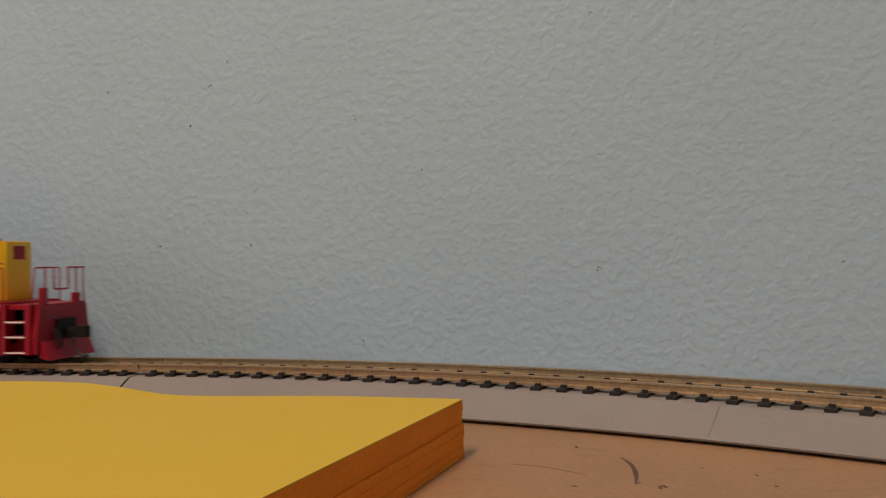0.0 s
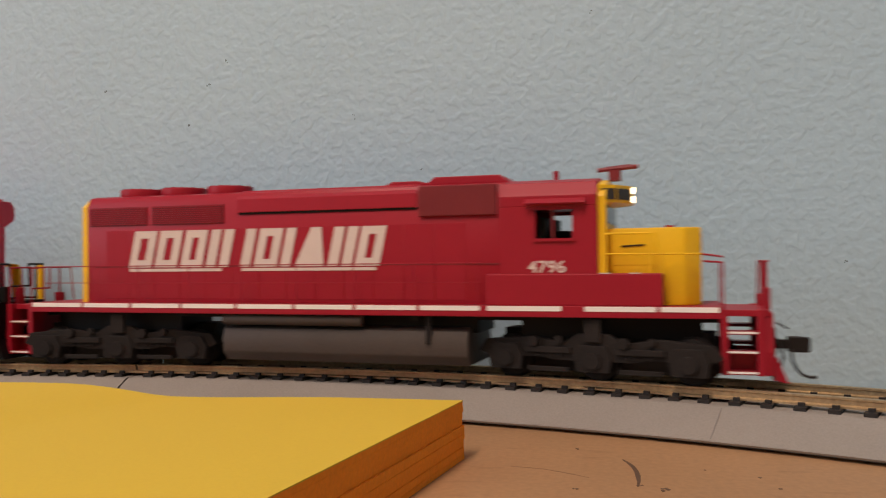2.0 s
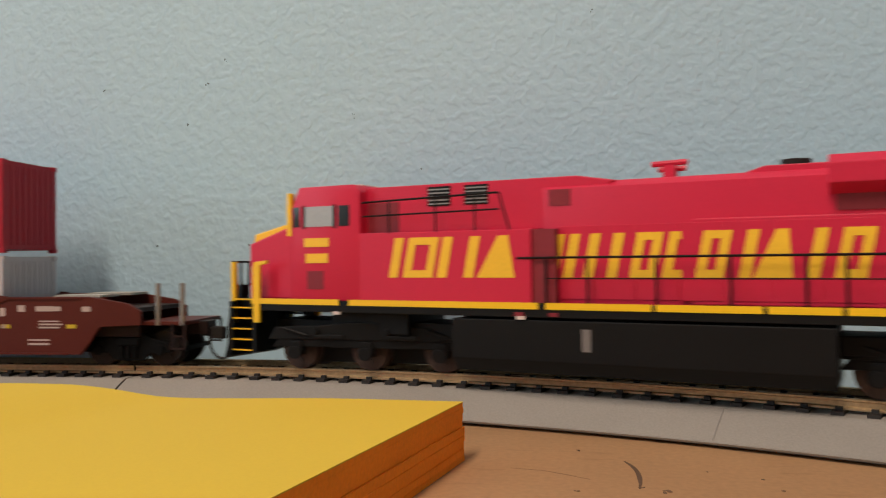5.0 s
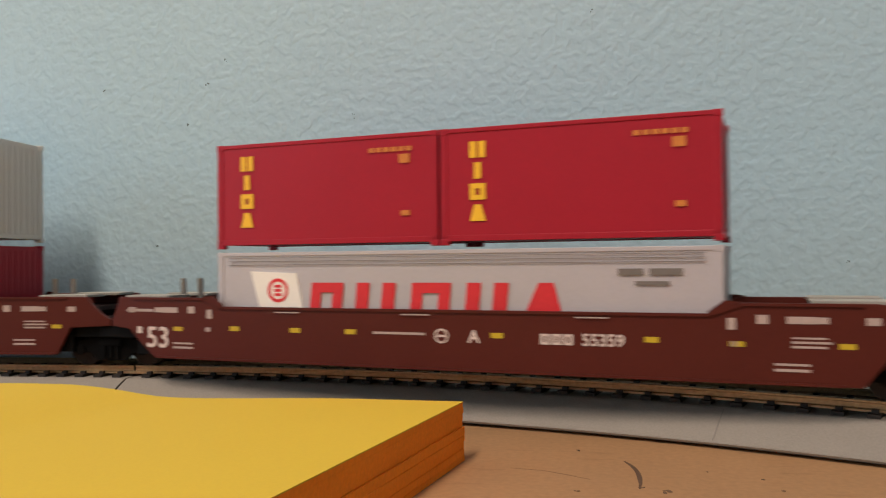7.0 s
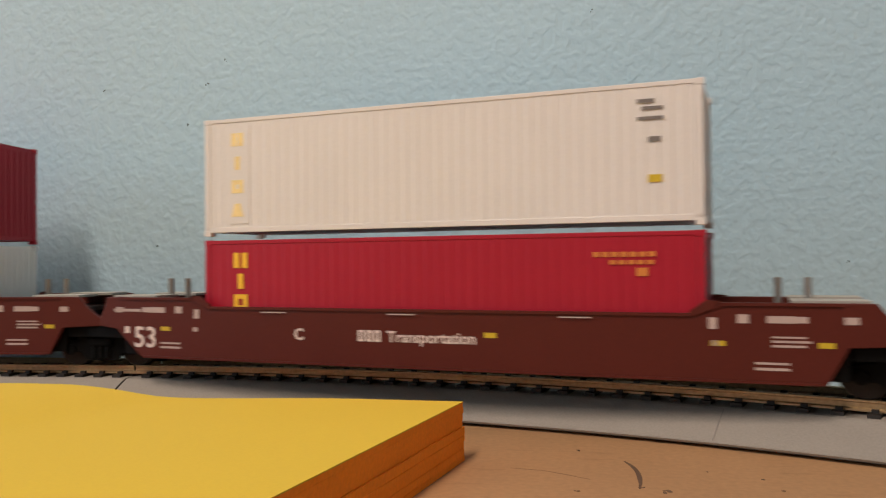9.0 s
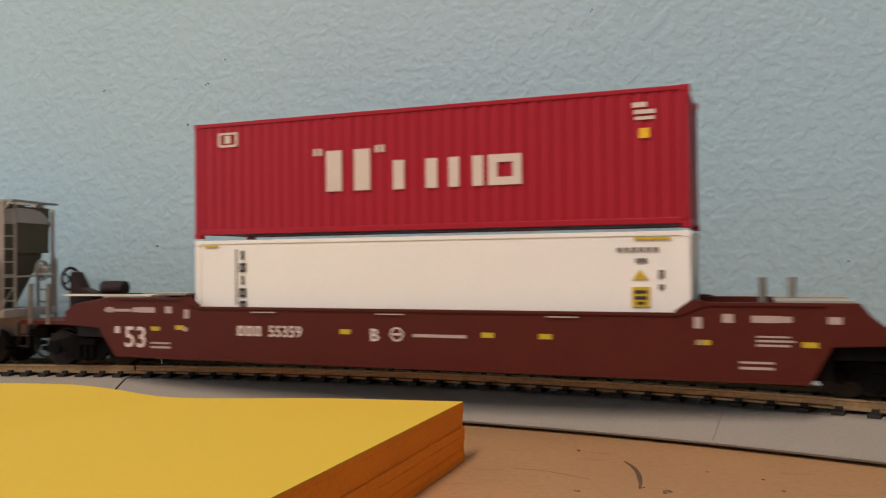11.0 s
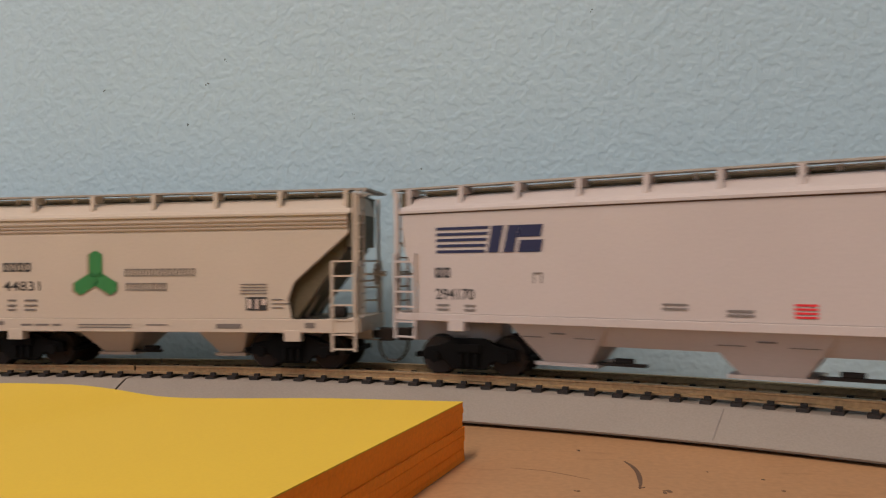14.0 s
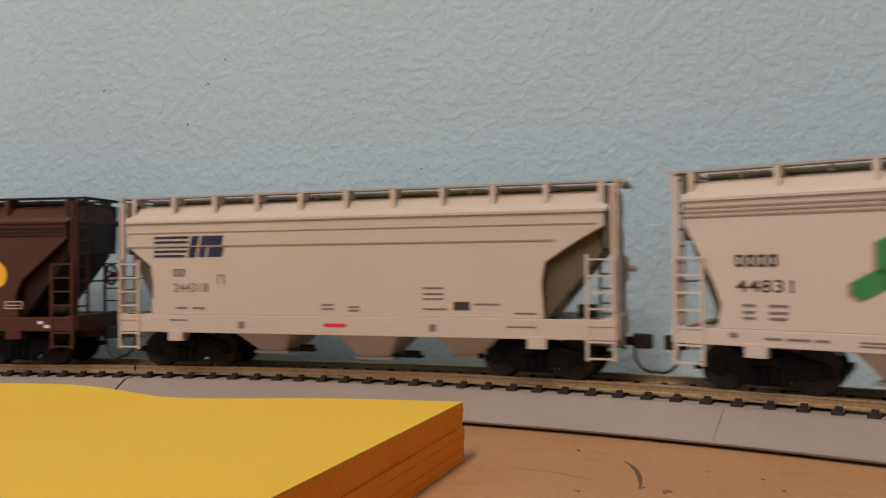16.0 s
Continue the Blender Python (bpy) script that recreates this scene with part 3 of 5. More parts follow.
def stirrup(f, x0, x1, y, top, low, rungs):
    """Step: two stiles and rungs."""
    for x in (x0, x1):
        f.box(x - 0.35, x + 0.35, y - 0.3, y + 0.3, low, top)
    for z in rungs:
        f.box(x0, x1, y - 0.35, y + 0.35, z - 0.25, z + 0.25)


def pivot(s, chord):
    """The angle by which a truck at one end turns against its vehicle, in degrees."""
    return math.degrees(math.asin(chord * MM / 2 / R)) * s


# ---- crimson locomotive ----


def crimson_locomotive():
    ob = thing("locomotive", "crimson diesel locomotive model with a yellow nose and white slanted lettering", "locomotive")
    rolls(ob, -90.5, 152)
    part("underframe", Form().box(-105, 105, -9, 9, 15.6, 17.2).box(-38, 42, -9, 9, 12, 15.8).box(54, 101, -8.5, 8.5, 11, 15.8).box(-101, -54, -8.5, 8.5, 11, 15.8), "black", ob)
    part("sill", Form().box(-105.5, 105.5, -15.6, 15.6, 17.0, 20.0), "crimson", ob, bevel=0.2)
    for a, b in ((-105, -86), (-85, -68), (-67, -50), (-49, -31), (-30, -12), (-11, 7), (8, 26), (27, 44), (46, 66), (72, 90), (91, 105)):
        for k in (-1, 1):
            part("stripe_segment", Form().box(a, b, min(k * 15.75, k * 15.6), max(k * 15.75, k * 15.6), 18.6, 19.9), "white", ob, "white sill stripe")
    part("long_hood", Form().prism([(-11, 20), (11, 20), (11, 50.6), (9.6, 53.2), (7, 53.8), (-7, 53.8), (-9.6, 53.2), (-11, 50.6)], -87.4, 50, "x"), "crimson", ob, bevel=0.25, smooth=True)
    part("hood_end", Form().prism([(-10.9, 20), (10.9, 20), (10.9, 50.4), (7, 53.4), (-7, 53.4), (-10.9, 50.4)], -89.4, -87.4, "x"), "yellow", ob, "yellow hood end")
    part("end_headlight", Form().box(-92.4, -89.4, -3.4, 3.4, 46.3, 50.2), "yellow", ob, bevel=0.3)
    part("roof_ledge", Form().prism([(-11.7, 47.2), (11.7, 47.2), (11.4, 51.2), (8, 54), (-8, 54), (-11.4, 51.2)], -32.5, 25, "x"), "crimson", ob, bevel=0.2)
    part("ledge_shadow_gap", Form().box(-32, 25, -11.25, 11.25, 46.6, 47.2), "black", ob)
    # hood doors and rivet lines
    for i in range(13):
        x = -80 + i * 9.2
        part("hood_door", Form().box(x, x + 8.6, -11.12, 11.12, 21.2, 42.6), "crimson", ob, bevel=0.08)
    part("hood_seam", Form().box(-84.6, 49, -11.2, 11.2, 31.0, 31.3), "crimson_dark", ob)
    for x in (-74.3, -58.6, -41.6):
        fan = part("radiator_fan", Form().cyl((x, 0, 53.6), 7.2, 2.6, seg=36), "crimson", ob, bevel=0.3, smooth=True)
        g = Form()
        for k in range(6):
            a = math.pi * k / 6
            g.rod([(x + 6.8 * math.cos(a), 6.8 * math.sin(a), 56.3), (x - 6.8 * math.cos(a), -6.8 * math.sin(a), 56.3)], 0.16)
        part("fan_grille", g, "crimson_dark", fan)
    for x0, x1 in ((-86.4, -64.6), (-63, -37.2)):
        lv = part("louvre", Form().box(x0, x1, -11.25, 11.25, 44.2, 50.0), "crimson_dark", ob)
        g = Form()
        for k in range(9):
            g.box(x0 + 0.3, x1 - 0.3, -11.55, 11.55, 44.5 + k * 0.62, 44.8 + k * 0.62)
        part("slats", g, "crimson", lv)
    part("dynamic_brake", Form().prism([(13, 53.6), (16, 55.0), (24, 55.0), (27, 54.3), (29, 55.9), (48, 55.9), (51, 53.6)], -7.5, 7.5, "y"), "crimson", ob, bevel=0.3)
    gr = part("inertial_grille", Form().box(25.6, 48, -11.9, 11.9, 44.6, 53.0), "crimson_dark", ob, bevel=0.15)
    g = Form()
    for k in range(20):
        g.box(26.2 + k * 1.08, 26.5 + k * 1.08, -12.05, 12.05, 45, 52.6)
    part("grille", g, "crimson_dark", gr)
    # cab
    cab = part("cab", Form().prism([(-15, 46.2), (15, 46.2), (15, 49.0), (12.6, 52.6), (6, 53.9), (-6, 53.9), (-12.6, 52.6), (-15, 49.0)], 49.6, 75.4, "x"), "crimson", ob, bevel=0.2)
    for x in (49.6, 74.2):
        part("cab_panel", Form().box(x, x + 1.2, -15, 15, 20, 46.2), "crimson", cab)
    for s in (-1, 1):
        y0, y1 = sorted((s * 15, s * 14.2))
        for x0, x1, p, r in ((50.8, 74.2, 20, 37.7), (50.8, 59.2, 37.7, 46.2), (69, 74.2, 37.7, 46.2), (59.2, 69, 45.2, 46.2)):
            part("cab_panel", Form().box(x0, x1, y0, y1, p, r), "crimson", cab)
    part("cab_seat", Form().box(59.6, 61.4, -11, -4, 20, 43.5).box(59.6, 67, -11, -4, 31, 33).box(60, 62, 4, 11, 20, 43.5).box(62, 66.6, -3.6, 3.6, 20, 40), "black", cab, "dark cab seats", bevel=0.3)
    part("sunshade", Form().prism([(-16.9, 46.6), (-15, 47.8), (-15, 48.2), (-17.1, 46.9)], 56.5, 72.5, "x"), "crimson", cab)
    part("window_post", Form().box(63.6, 64.2, -14.9, -14.5, 37.7, 45.2), "crimson_dark", cab)
    part("window_sill", Form().box(58.6, 69.6, -15.6, -15, 36.9, 37.6), "crimson", cab)
    writing("road_number", "4796", 57.2, 28.7, 3.1, -15.08, "cream", cab, bold=0.06, wide=1.12)
    front = part("cab_front", Form().prism([(-13.9, 28.4), (13.9, 28.4), (13.9, 48.6), (11.2, 51.9), (5.5, 53.3), (-5.5, 53.3), (-11.2, 51.9), (-13.9, 48.6)], 75.4, 77.6, "x"), "yellow", ob, "yellow cab front", bevel=0.2)
    for y0, y1 in ((-12.8, -6.2), (-5.4, -0.6), (0.6, 5.4), (6.2, 12.8)):
        part("windshield", Form().box(77.6, 77.8, y0, y1, 41.6, 46.4), "glass", front)
    part("number_board", Form().prism([(75.4, -13.2), (80, -10.6), (83.4, -4), (83.4, 4), (80, 10.6), (75.4, 13.2)], 46.9, 51.6, "z"), "yellow", front, bevel=0.2)
    part("number_panel", Form().solid([(76.6, -12.72, 47.7), (79.8, -10.9, 47.7), (79.8, -10.9, 50.6), (76.6, -12.72, 50.6)], [(76.5, -12.9, 47.7), (79.7, -11.08, 47.7), (79.7, -11.08, 50.6), (76.5, -12.9, 50.6)]), "mark_black", front)
    part("number_panel", Form().solid([(80.25, -10.5, 47.7), (83.15, -4.85, 47.7), (83.15, -4.85, 50.6), (80.25, -10.5, 50.6)], [(80.4, -10.58, 47.7), (83.3, -4.93, 47.7), (83.3, -4.93, 50.6), (80.4, -10.58, 50.6)]), "mark_black", front)
    for z in (48.2, 50.6):
        part("headlight", Form().cyl((83.2, -1.4, z), 0.8, 0.7, "x", 16), "lamp", front, "lit warm headlight")
    # nose, battery boxes
    nose = part("short_hood", Form().prism([(76.5, -9.6), (97, -9.6), (101, -6.4), (101, 6.4), (97, 9.6), (76.5, 9.6)], 20, 40.2, "z"), "yellow", ob, "yellow short hood", bevel=0.6, smooth=True)
    part("nose_door", Form().box(78.5, 90, -9.75, -9.5, 30.5, 39.0), "yellow", nose, bevel=0.06)
    part("nose_seam", Form().box(76.8, 97, -9.72, -9.5, 33.2, 33.45), "mark_shadow", nose)
    part("latch", Form().rod([(81, -9.9, 35.4), (87, -9.9, 35.7)], 0.22), "grime", nose)
    part("herald", Form().box(101.0, 101.15, -3, 3, 34, 38.6), "crimson", nose)
    part("nose_cap", Form().cyl((93, 0, 40), 1.2, 1.0, seg=12), "crimson", nose)
    part("nose_rail", Form().rod([(77.5, -14.6, 28.4), (77.5, -14.6, 38.6), (88.6, -14.6, 38.6), (91.6, -14.6, 33.6), (91.6, -14.6, 28.4)], 0.28).rod([(77.5, -14.6, 33.4), (101, -12.6, 33.2)], 0.26).rod([(88.6, -14.6, 28.4), (88.6, -14.6, 38.6)], 0.26), "yellow", ob, "thin yellow nose handrail")
    part("nose_rail", Form().rod([(101, -12.6, 33.2), (106, -14.8, 32.4)], 0.26), "crimson", ob, "thin crimson platform handrail")
    part("battery_box", Form().box(45.8, 91.6, -15.1, 15.1, 20, 28.4), "crimson", ob, bevel=0.35)
    for x in (76, 83.5):
        part("hinge", Form().box(x, x + 2.6, -15.2, -14.8, 28.3, 28.6), "cream", ob)
    # ends: platform, step wells, pilot, handrails
    for d in (1, -1):
        q = lambda a, b: (min(d * a, d * b), max(d * a, d * b))
        part("platform", Form().box(*q(101, 117), -13.5, 13.5, 17.6, 19.2), "crimson", ob, bevel=0.2)
        part("pilot", Form().prism([(-14.4, 3.2), (14.4, 3.2), (14.8, 9), (13, 18.6), (-13, 18.6), (-14.8, 9)], *q(115.6, 117.6), "x"), "crimson", ob, bevel=0.3)
        part("coupler_pocket", Form().box(*q(117.4, 118.8), -5, 5, 7.4, 14.2), "grime", ob, "dark coupler pocket", bevel=0.3)
        part("plow", Form().prism([(d * 117.4, 2.0), (d * 121, 1.2), (d * 118.4, 7.5), (d * 117.4, 7.5)], -13, 13, "y"), "crimson", ob, bevel=0.15)
        for s in (-1, 1):
            y0, y1 = sorted((s * 15.4, s * 10.5))
            w = part("step_well", Form().box(*q(105.4, 107.0), y0, y1, 3.2, 19.4).box(*q(113.8, 115.6), y0, y1, 3.2, 19.4).box(*q(105.6, 115.4), min(s * 11.2, s * 10.5), max(s * 11.2, s * 10.5), 3.4, 8.0), "crimson", ob, bevel=0.15)
            for z in (3.4, 8.4, 13.2):
                part("step", Form().box(*q(107, 113.8), y0, y1, z, z + 0.8), "crimson", w)
                part("step_edge", Form().box(*q(107, 113.8), min(s * 15.4, s * 15.6), max(s * 15.4, s * 15.6), z + 0.3, z + 0.8), "white", w)
            part("grab_rail", Form().rod([(d * 106, s * 15, 19), (d * 106, s * 15, 31), (d * 101.5, s * 13, 31.3)]).rod([(d * 115.5, s * 14.6, 19), (d * 116, s * 13.4, 31.2)]), "crimson", ob)
        part("end_rail", Form().rod([(d * 116.4, -13.4, 31.2), (d * 116.4, -4, 31.2), (d * 116.6, -4, 24), (d * 116.6, 4, 24), (d * 116.4, 4, 31.2), (d * 116.4, 13.4, 31.2)], 0.3)
             .rod([(d * 116.4, -8.6, 19), (d * 116.4, -8.6, 31.2)], 0.3).rod([(d * 116.4, 8.6, 19), (d * 116.4, 8.6, 31.2)], 0.3), "crimson", ob)
        part("mu_stand", Form().box(*q(115.4, 117.2), -10.8, -8.2, 19, 24.6).box(*q(115.4, 117.2), 7, 10, 19, 22.4), "crimson", ob, bevel=0.2)
        part("air_lines", Form().rod([(d * 118.6, -8, 12), (d * 120.2, -8, 8), (d * 119.6, -7, 4.4)], 0.3).rod([(d * 118.6, -6, 11), (d * 120.6, -6, 7), (d * 119.6, -5, 4.6)], 0.3)
             .rod([(d * 118.4, -11, 16), (d * 121, -10, 14.5)], 0.25), "hose", ob)
        coupler(ob, d * 117, 6.2 if d > 0 else 4.0, d)
    f = Form()
    for s in (-1, 1):
        f.rod([(-101, s * 15, 31.4), (44, s * 15, 31.4)], 0.16)
        f.rod([(-101, s * 15, 26.2), (44, s * 15, 26.2)], 0.12)
        for x in range(-101, 46, 18):
            f.rod([(x, s * 15, 19.5), (x, s * 15, 31.4)], 0.18)
    part("side_handrail", f, "crimson", ob)
    # lettering as plain slanted blocks
    z0, z1 = 30.9, 42.3
    part("lettering", shapes([("f", -71.4, -63.2), ("f", -62, -54), ("f", -52.6, -45), ("p", -43.6, -35.8), ("b", -31.6, -28.4), ("f", -27, -19.4), ("b", -18.2, -15.0), ("w", -13.4, -4), ("p", -2.8, 4.8), ("f", 5.8, 13.4)], z0, z1, 0.22, -11.22, 2.7), "cream", ob, "white slanted lettering bars")
    part("lettering_rule", bars_form([(-71, -38, 29.6, 30.5), (-31, 12.5, 29.6, 30.5)], -11.22, 0), "cream", ob)
    # tank and pipes
    part("fuel_tank", Form().prism([(-13, 5.6), (-10.5, 2.9), (10.5, 2.9), (13, 5.6), (13.4, 9.5), (12.4, 12.6), (10, 13.6), (-10, 13.6), (-12.4, 12.6), (-13.4, 9.5)], -36.5, 40, "x"), "tank", ob, "weathered grey fuel tank", bevel=0.5, smooth=True)
    for s in (-1, 1):
        part("air_reservoir", Form().cyl((-36, s * 12.9, 15.3), 1.7, 45, "x", 16), "tank", ob, bevel=0.4, smooth=True)
        part("tank_bracket", Form().box(28, 29.4, s * 13.2 - 0.6, s * 13.2 + 0.6, 9, 17).box(23.5, 26, s * 13 - 0.6, s * 13 + 0.6, 15.5, 17.5), "grime", ob)
    part("horn", Form().rod([(74, 0, 56.6), (85, -1.0, 57.2)], 0.6, 8).rod([(76, 1.5, 57.2), (83, 2, 57.8)], 0.5, 8).box(77.2, 80.2, -1.6, 2.4, 53.6, 56.4), "crimson_dark", ob)
    part("antenna", Form().cyl((62, 3, 53.6), 0.8, 3.6, seg=10), "crimson", ob)
    loco_truck(ob, 76, pivot(-1, 152), "grime", "grime", 24.4, 13.2, True)
    loco_truck(ob, -76, pivot(1, 152), "grime", "grime", 24.4, 13.2, True)
    return ob


def bars_form(rects, y, slant):
    f = Form()
    for x0, x1, z0, z1 in rects:
        s = slant * (z1 - z0)
        f.prism([(x0, z0), (x1, z0), (x1 + s, z1), (x0 + s, z1)], y - 0.06, y + 0.06, "y")
    return f


crimson_locomotive()

# ---- scarlet locomotive, running cab last ----


def scarlet_locomotive():
    ob = thing("locomotive", "scarlet wide-cab diesel locomotive model with black frame and yellow lettering", "locomotive")
    rolls(ob, -346.5, 163)
    part("frame", Form().box(-118, 117, -15.4, 15.4, 17.3, 20.6), "black", ob, bevel=0.2)
    for a, b in ((-117, -84), (-80.5, -22), (-20, 7), (8, 32), (33, 48), (49, 79), (83, 111)):
        for k in (-1, 1):
            part("stripe_segment", Form().box(a, b, min(k * 15.65, k * 15.4), max(k * 15.65, k * 15.4), 19.4, 21.1), "yellow", ob, "yellow sill stripe")
    part("fuel_tank", Form().prism([(-15, 6), (-12, 2.5), (12, 2.5), (15, 6), (15, 16.6), (-15, 16.6)], -47, 47, "x"), "black", ob, "black fuel tank", bevel=0.3)
    for x in (-79.2, 79.2):
        part("bolster_housing", Form().box(x - 10.5, x + 16, -11, 11, 11, 17.4).box(x - 34, x + 34, -8, 8, 10, 14.4), "black", ob, bevel=0.3)
    part("gauge", Form().box(-10.5, -8.3, -15.15, -14.9, 9, 14.6), "mark_grey", ob)
    for x, m in ((-28, "cream"), (-19, "scarlet_dark"), (-86, "cream"), (-28.4, "scarlet_dark")):
        part("placard", Form().box(x, x + 2.4, -15.66, -15.4, 16.7 if m == "cream" else 17.6, 17.6 if m == "cream" else 18.6), m, ob)
    # hood
    part("engine_hood", Form().prism([(-11.4, 20.6), (11.4, 20.6), (11.4, 50.4), (9.6, 52), (-9.6, 52), (-11.4, 50.4)], -22, 112, "x"), "scarlet", ob, bevel=0.3, smooth=True)
    part("hood_end", Form().prism([(-11.2, 20.6), (11.2, 20.6), (11.2, 48), (-11.2, 48)], 112, 113.8, "x"), "scarlet", ob, bevel=0.6)
    part("end_headlight", Form().prism([(-5, 46), (5, 46), (5.6, 50), (4, 53.6), (-4, 53.6), (-5.6, 50)], 114, 117.6, "x"), "scarlet", ob, bevel=0.3)
    for x in (63.6, 70, 79, 86):
        part("door_rib", Form().box(x, x + 2.6, -12.7, -11.4, 32.4, 37.6), "scarlet_dark", ob, bevel=0.15)
    wing = [(-11, 45.6), (11, 45.6), (15.6, 48.2), (15.6, 52.6), (13.4, 54.6), (-13.4, 54.6), (-15.6, 52.6), (-15.6, 48.2)]
    part("radiator_wing", Form().prism(wing, 45.6, 114.2, "x"), "scarlet", ob, "overhanging radiator wings", bevel=0.3)
    part("radiator_roof", Form().box(73, 112, -12.4, 12.4, 54.5, 55.5), "scarlet", ob, bevel=0.2)
    part("roof_step", Form().prism([(26, 51.5), (32, 53.4), (46, 53.4), (46, 51.5)], -9.5, 9.5, "y"), "scarlet", ob, bevel=0.2)
    # dark box standing in for the shadow under the radiator wings
    part("wing_shade", Form().box(47, 78, -11.7, 11.7, 42.4, 46.4), "scarlet_dark", ob)
    part("exhaust", Form().cyl((38, 0, 53.2), 3.4, 2.2, seg=20), "grime", ob, bevel=0.2)
    part("hood_bulge", Form().box(16, 80, -12.2, 12.2, 21, 41.5), "scarlet", ob, bevel=0.3)
    for i in range(9):
        x = -18 + i * 10.5
        part("hood_door", Form().box(x, x + 9.6, -11.62 if x < 10 or x > 72 else -12.4, 11.62, 22, 40.6), "scarlet", ob, bevel=0.08)
    part("side_label", Form().box(89, 93.4, -11.75, -11.4, 35.2, 37), "cream", ob)
    for x, z in ((78, 38.4), (66.5, 37.9), (90, 38.6)):
        part("latch", Form().box(x, x + 4.0, -12.6, -11.4, z, z + 0.5), "scarlet", ob)
    # blower and inverter housing
    part("inverter_housing", Form().box(-77, -24, -15.0, 15.0, 20.6, 40.2), "scarlet", ob, bevel=0.3)
    up = part("upper_housing", Form().prism([(-77, 40.2), (-22, 40.2), (-10, 47), (-3, 52.0), (-13, 53.6), (-77, 53.6)], -10.8, 10.8, "y"), "scarlet", ob, bevel=0.3)
    for x in (-56.5, -45):
        v = part("vent", Form().box(x, x + 7.2, -11.0, -10.7, 47.4, 52.8), "black", up, "black louvred vent")
        g = Form()
        for k in range(5):
            g.box(x + 0.3, x + 6.9, -11.2, -10.9, 47.8 + k, 48.2 + k)
        part("slats", g, "steel", v)
    part("vent_panel", Form().box(-20.2, -14.4, -11.6, -11.2, 46.0, 50.2), "scarlet_dark", up)
    part("housing_shade", Form().box(-76.5, -66, -11.0, -10.7, 40.4, 49), "scarlet_dark", up)
    # solid block in dark scarlet paints the shade of the stair recess
    part("recess_shade", Form().box(-24, -17.6, -14.2, -11.3, 21, 40), "scarlet_dark", ob)
    f = Form().rod([(-76, -14.8, 49), (-33, -14.8, 50), (-30, -14.8, 40)], 0.3).rod([(-76, -14.8, 45), (-33, -14.8, 45.6)], 0.25)
    for x in (-67, -52, -40):
        f.rod([(x, -14.8, 40), (x, -14.8, 49.4)], 0.3)
    part("platform_rail", f, "black", ob, "black roof platform handrail")
    # cab and nose
    cab = part("cab", Form().prism([(-102.5, 20.6), (-77, 20.6), (-77, 52.6), (-79, 54.6), (-99, 54.6), (-102.5, 47)], -14.6, 14.6, "y"), "scarlet", ob, bevel=0.7, smooth=True)
    for a, b, m in ((-101.2, -98.6, "glass"), (-96.6, -86.4, "pane_reflection"), (-84.6, -80.6, "glass")):
        part("cab_window", Form().box(a, b, -14.75, -14.4, 42.6, 48.6), m, cab, "cab side window with a pale reflection" if m == "pane_reflection" else "")
    part("window_frame", Form().box(-97.6, -96.6, -14.8, -14.4, 42, 49).box(-86.4, -85.4, -14.8, -14.4, 42, 49), "black", cab)
    part("roof_hatch", Form().box(-92, -82, -6, 6, 54.4, 55.4), "cream", cab, bevel=0.2)
    part("road_number", bars_form([(-97, -88, 36.6, 39.2), (-96.4, -88.4, 31.8, 34.6)], -14.7, 0), "gold", cab)
    part("cab_door", Form().box(-96, -90, -14.72, -14.5, 24, 29.4), "scarlet_dark", cab)
    nose = part("nose", Form().prism([(-121, 20.6), (-101, 20.6), (-101, 44), (-105, 43.2), (-121, 38)], -11.6, 11.6, "y"), "scarlet", ob, bevel=0.8)
    part("nose_top", Form().prism([(-121.2, 37.6), (-120.6, 41.0), (-106, 44.4), (-101.5, 44.6), (-101.5, 42.6)], -9.6, 9.6, "y"), "yellow", nose, "yellow nose top", bevel=0.5)
    for y0, y1 in ((-12, -6.5), (-5.5, -0.5), (0.5, 5.5), (6.5, 12)):
        part("windshield", Form().prism([(-102.6, 44.5), (-102.0, 44.5), (-99.4, 52.4), (-100.2, 52.4)], y0, y1, "y"), "glass", cab)
    part("front_trim", Form().box(-103.4, -101.8, -14.9, -13, 40, 53), "yellow", cab, bevel=0.2)
    # walkway rails
    f = Form()
    for s in (-1, 1):
        f.rod([(-28, s * 15, 32.6), (108, s * 15, 32.6)], 0.32)
        f.rod([(-20, s * 15, 27.3), (108, s * 15, 27.3)], 0.17)
        for x in (-20, -9, 8, 25, 41, 49, 66, 84, 100, 108):
            f.rod([(x, s * 15, 21), (x, s * 15, 32.6)], 0.36)
    part("side_handrail", f, "black", ob, "thin black walkway handrail")
    # ends
    for d in (1, -1):
        q = lambda a, b: (min(d * a, d * b), max(d * a, d * b))
        part("platform", Form().box(*q(112, 128), -12.5, 12.5, 18.4, 20), "black", ob, bevel=0.2)
        part("pilot", Form().prism([(-14.2, 4), (14.2, 4), (14.2, 12), (12.5, 20), (-12.5, 20), (-14.2, 12)], *q(126.2, 128), "x"), "black", ob, bevel=0.2)
        part("plow", Form().prism([(d * 127.6, 2.6), (d * 130.6, 1.6), (d * 128.6, 8), (d * 127.6, 8)], -13, 13, "y"), "black", ob)
        for s in (-1, 1):
            y0, y1 = sorted((s * 15.2, s * 10.4))
            w = part("step_well", Form().box(*q(115.6, 117), y0, y1, 4.4, 20).box(*q(124.8, 126.2), y0, y1, 4.4, 20), "black", ob)
            for z in (4.6, 7.9, 11.2, 14.5, 17.8, 20.4):
                part("step", Form().box(*q(117, 124.8), y0, y1, z, z + 0.5), "black", w)
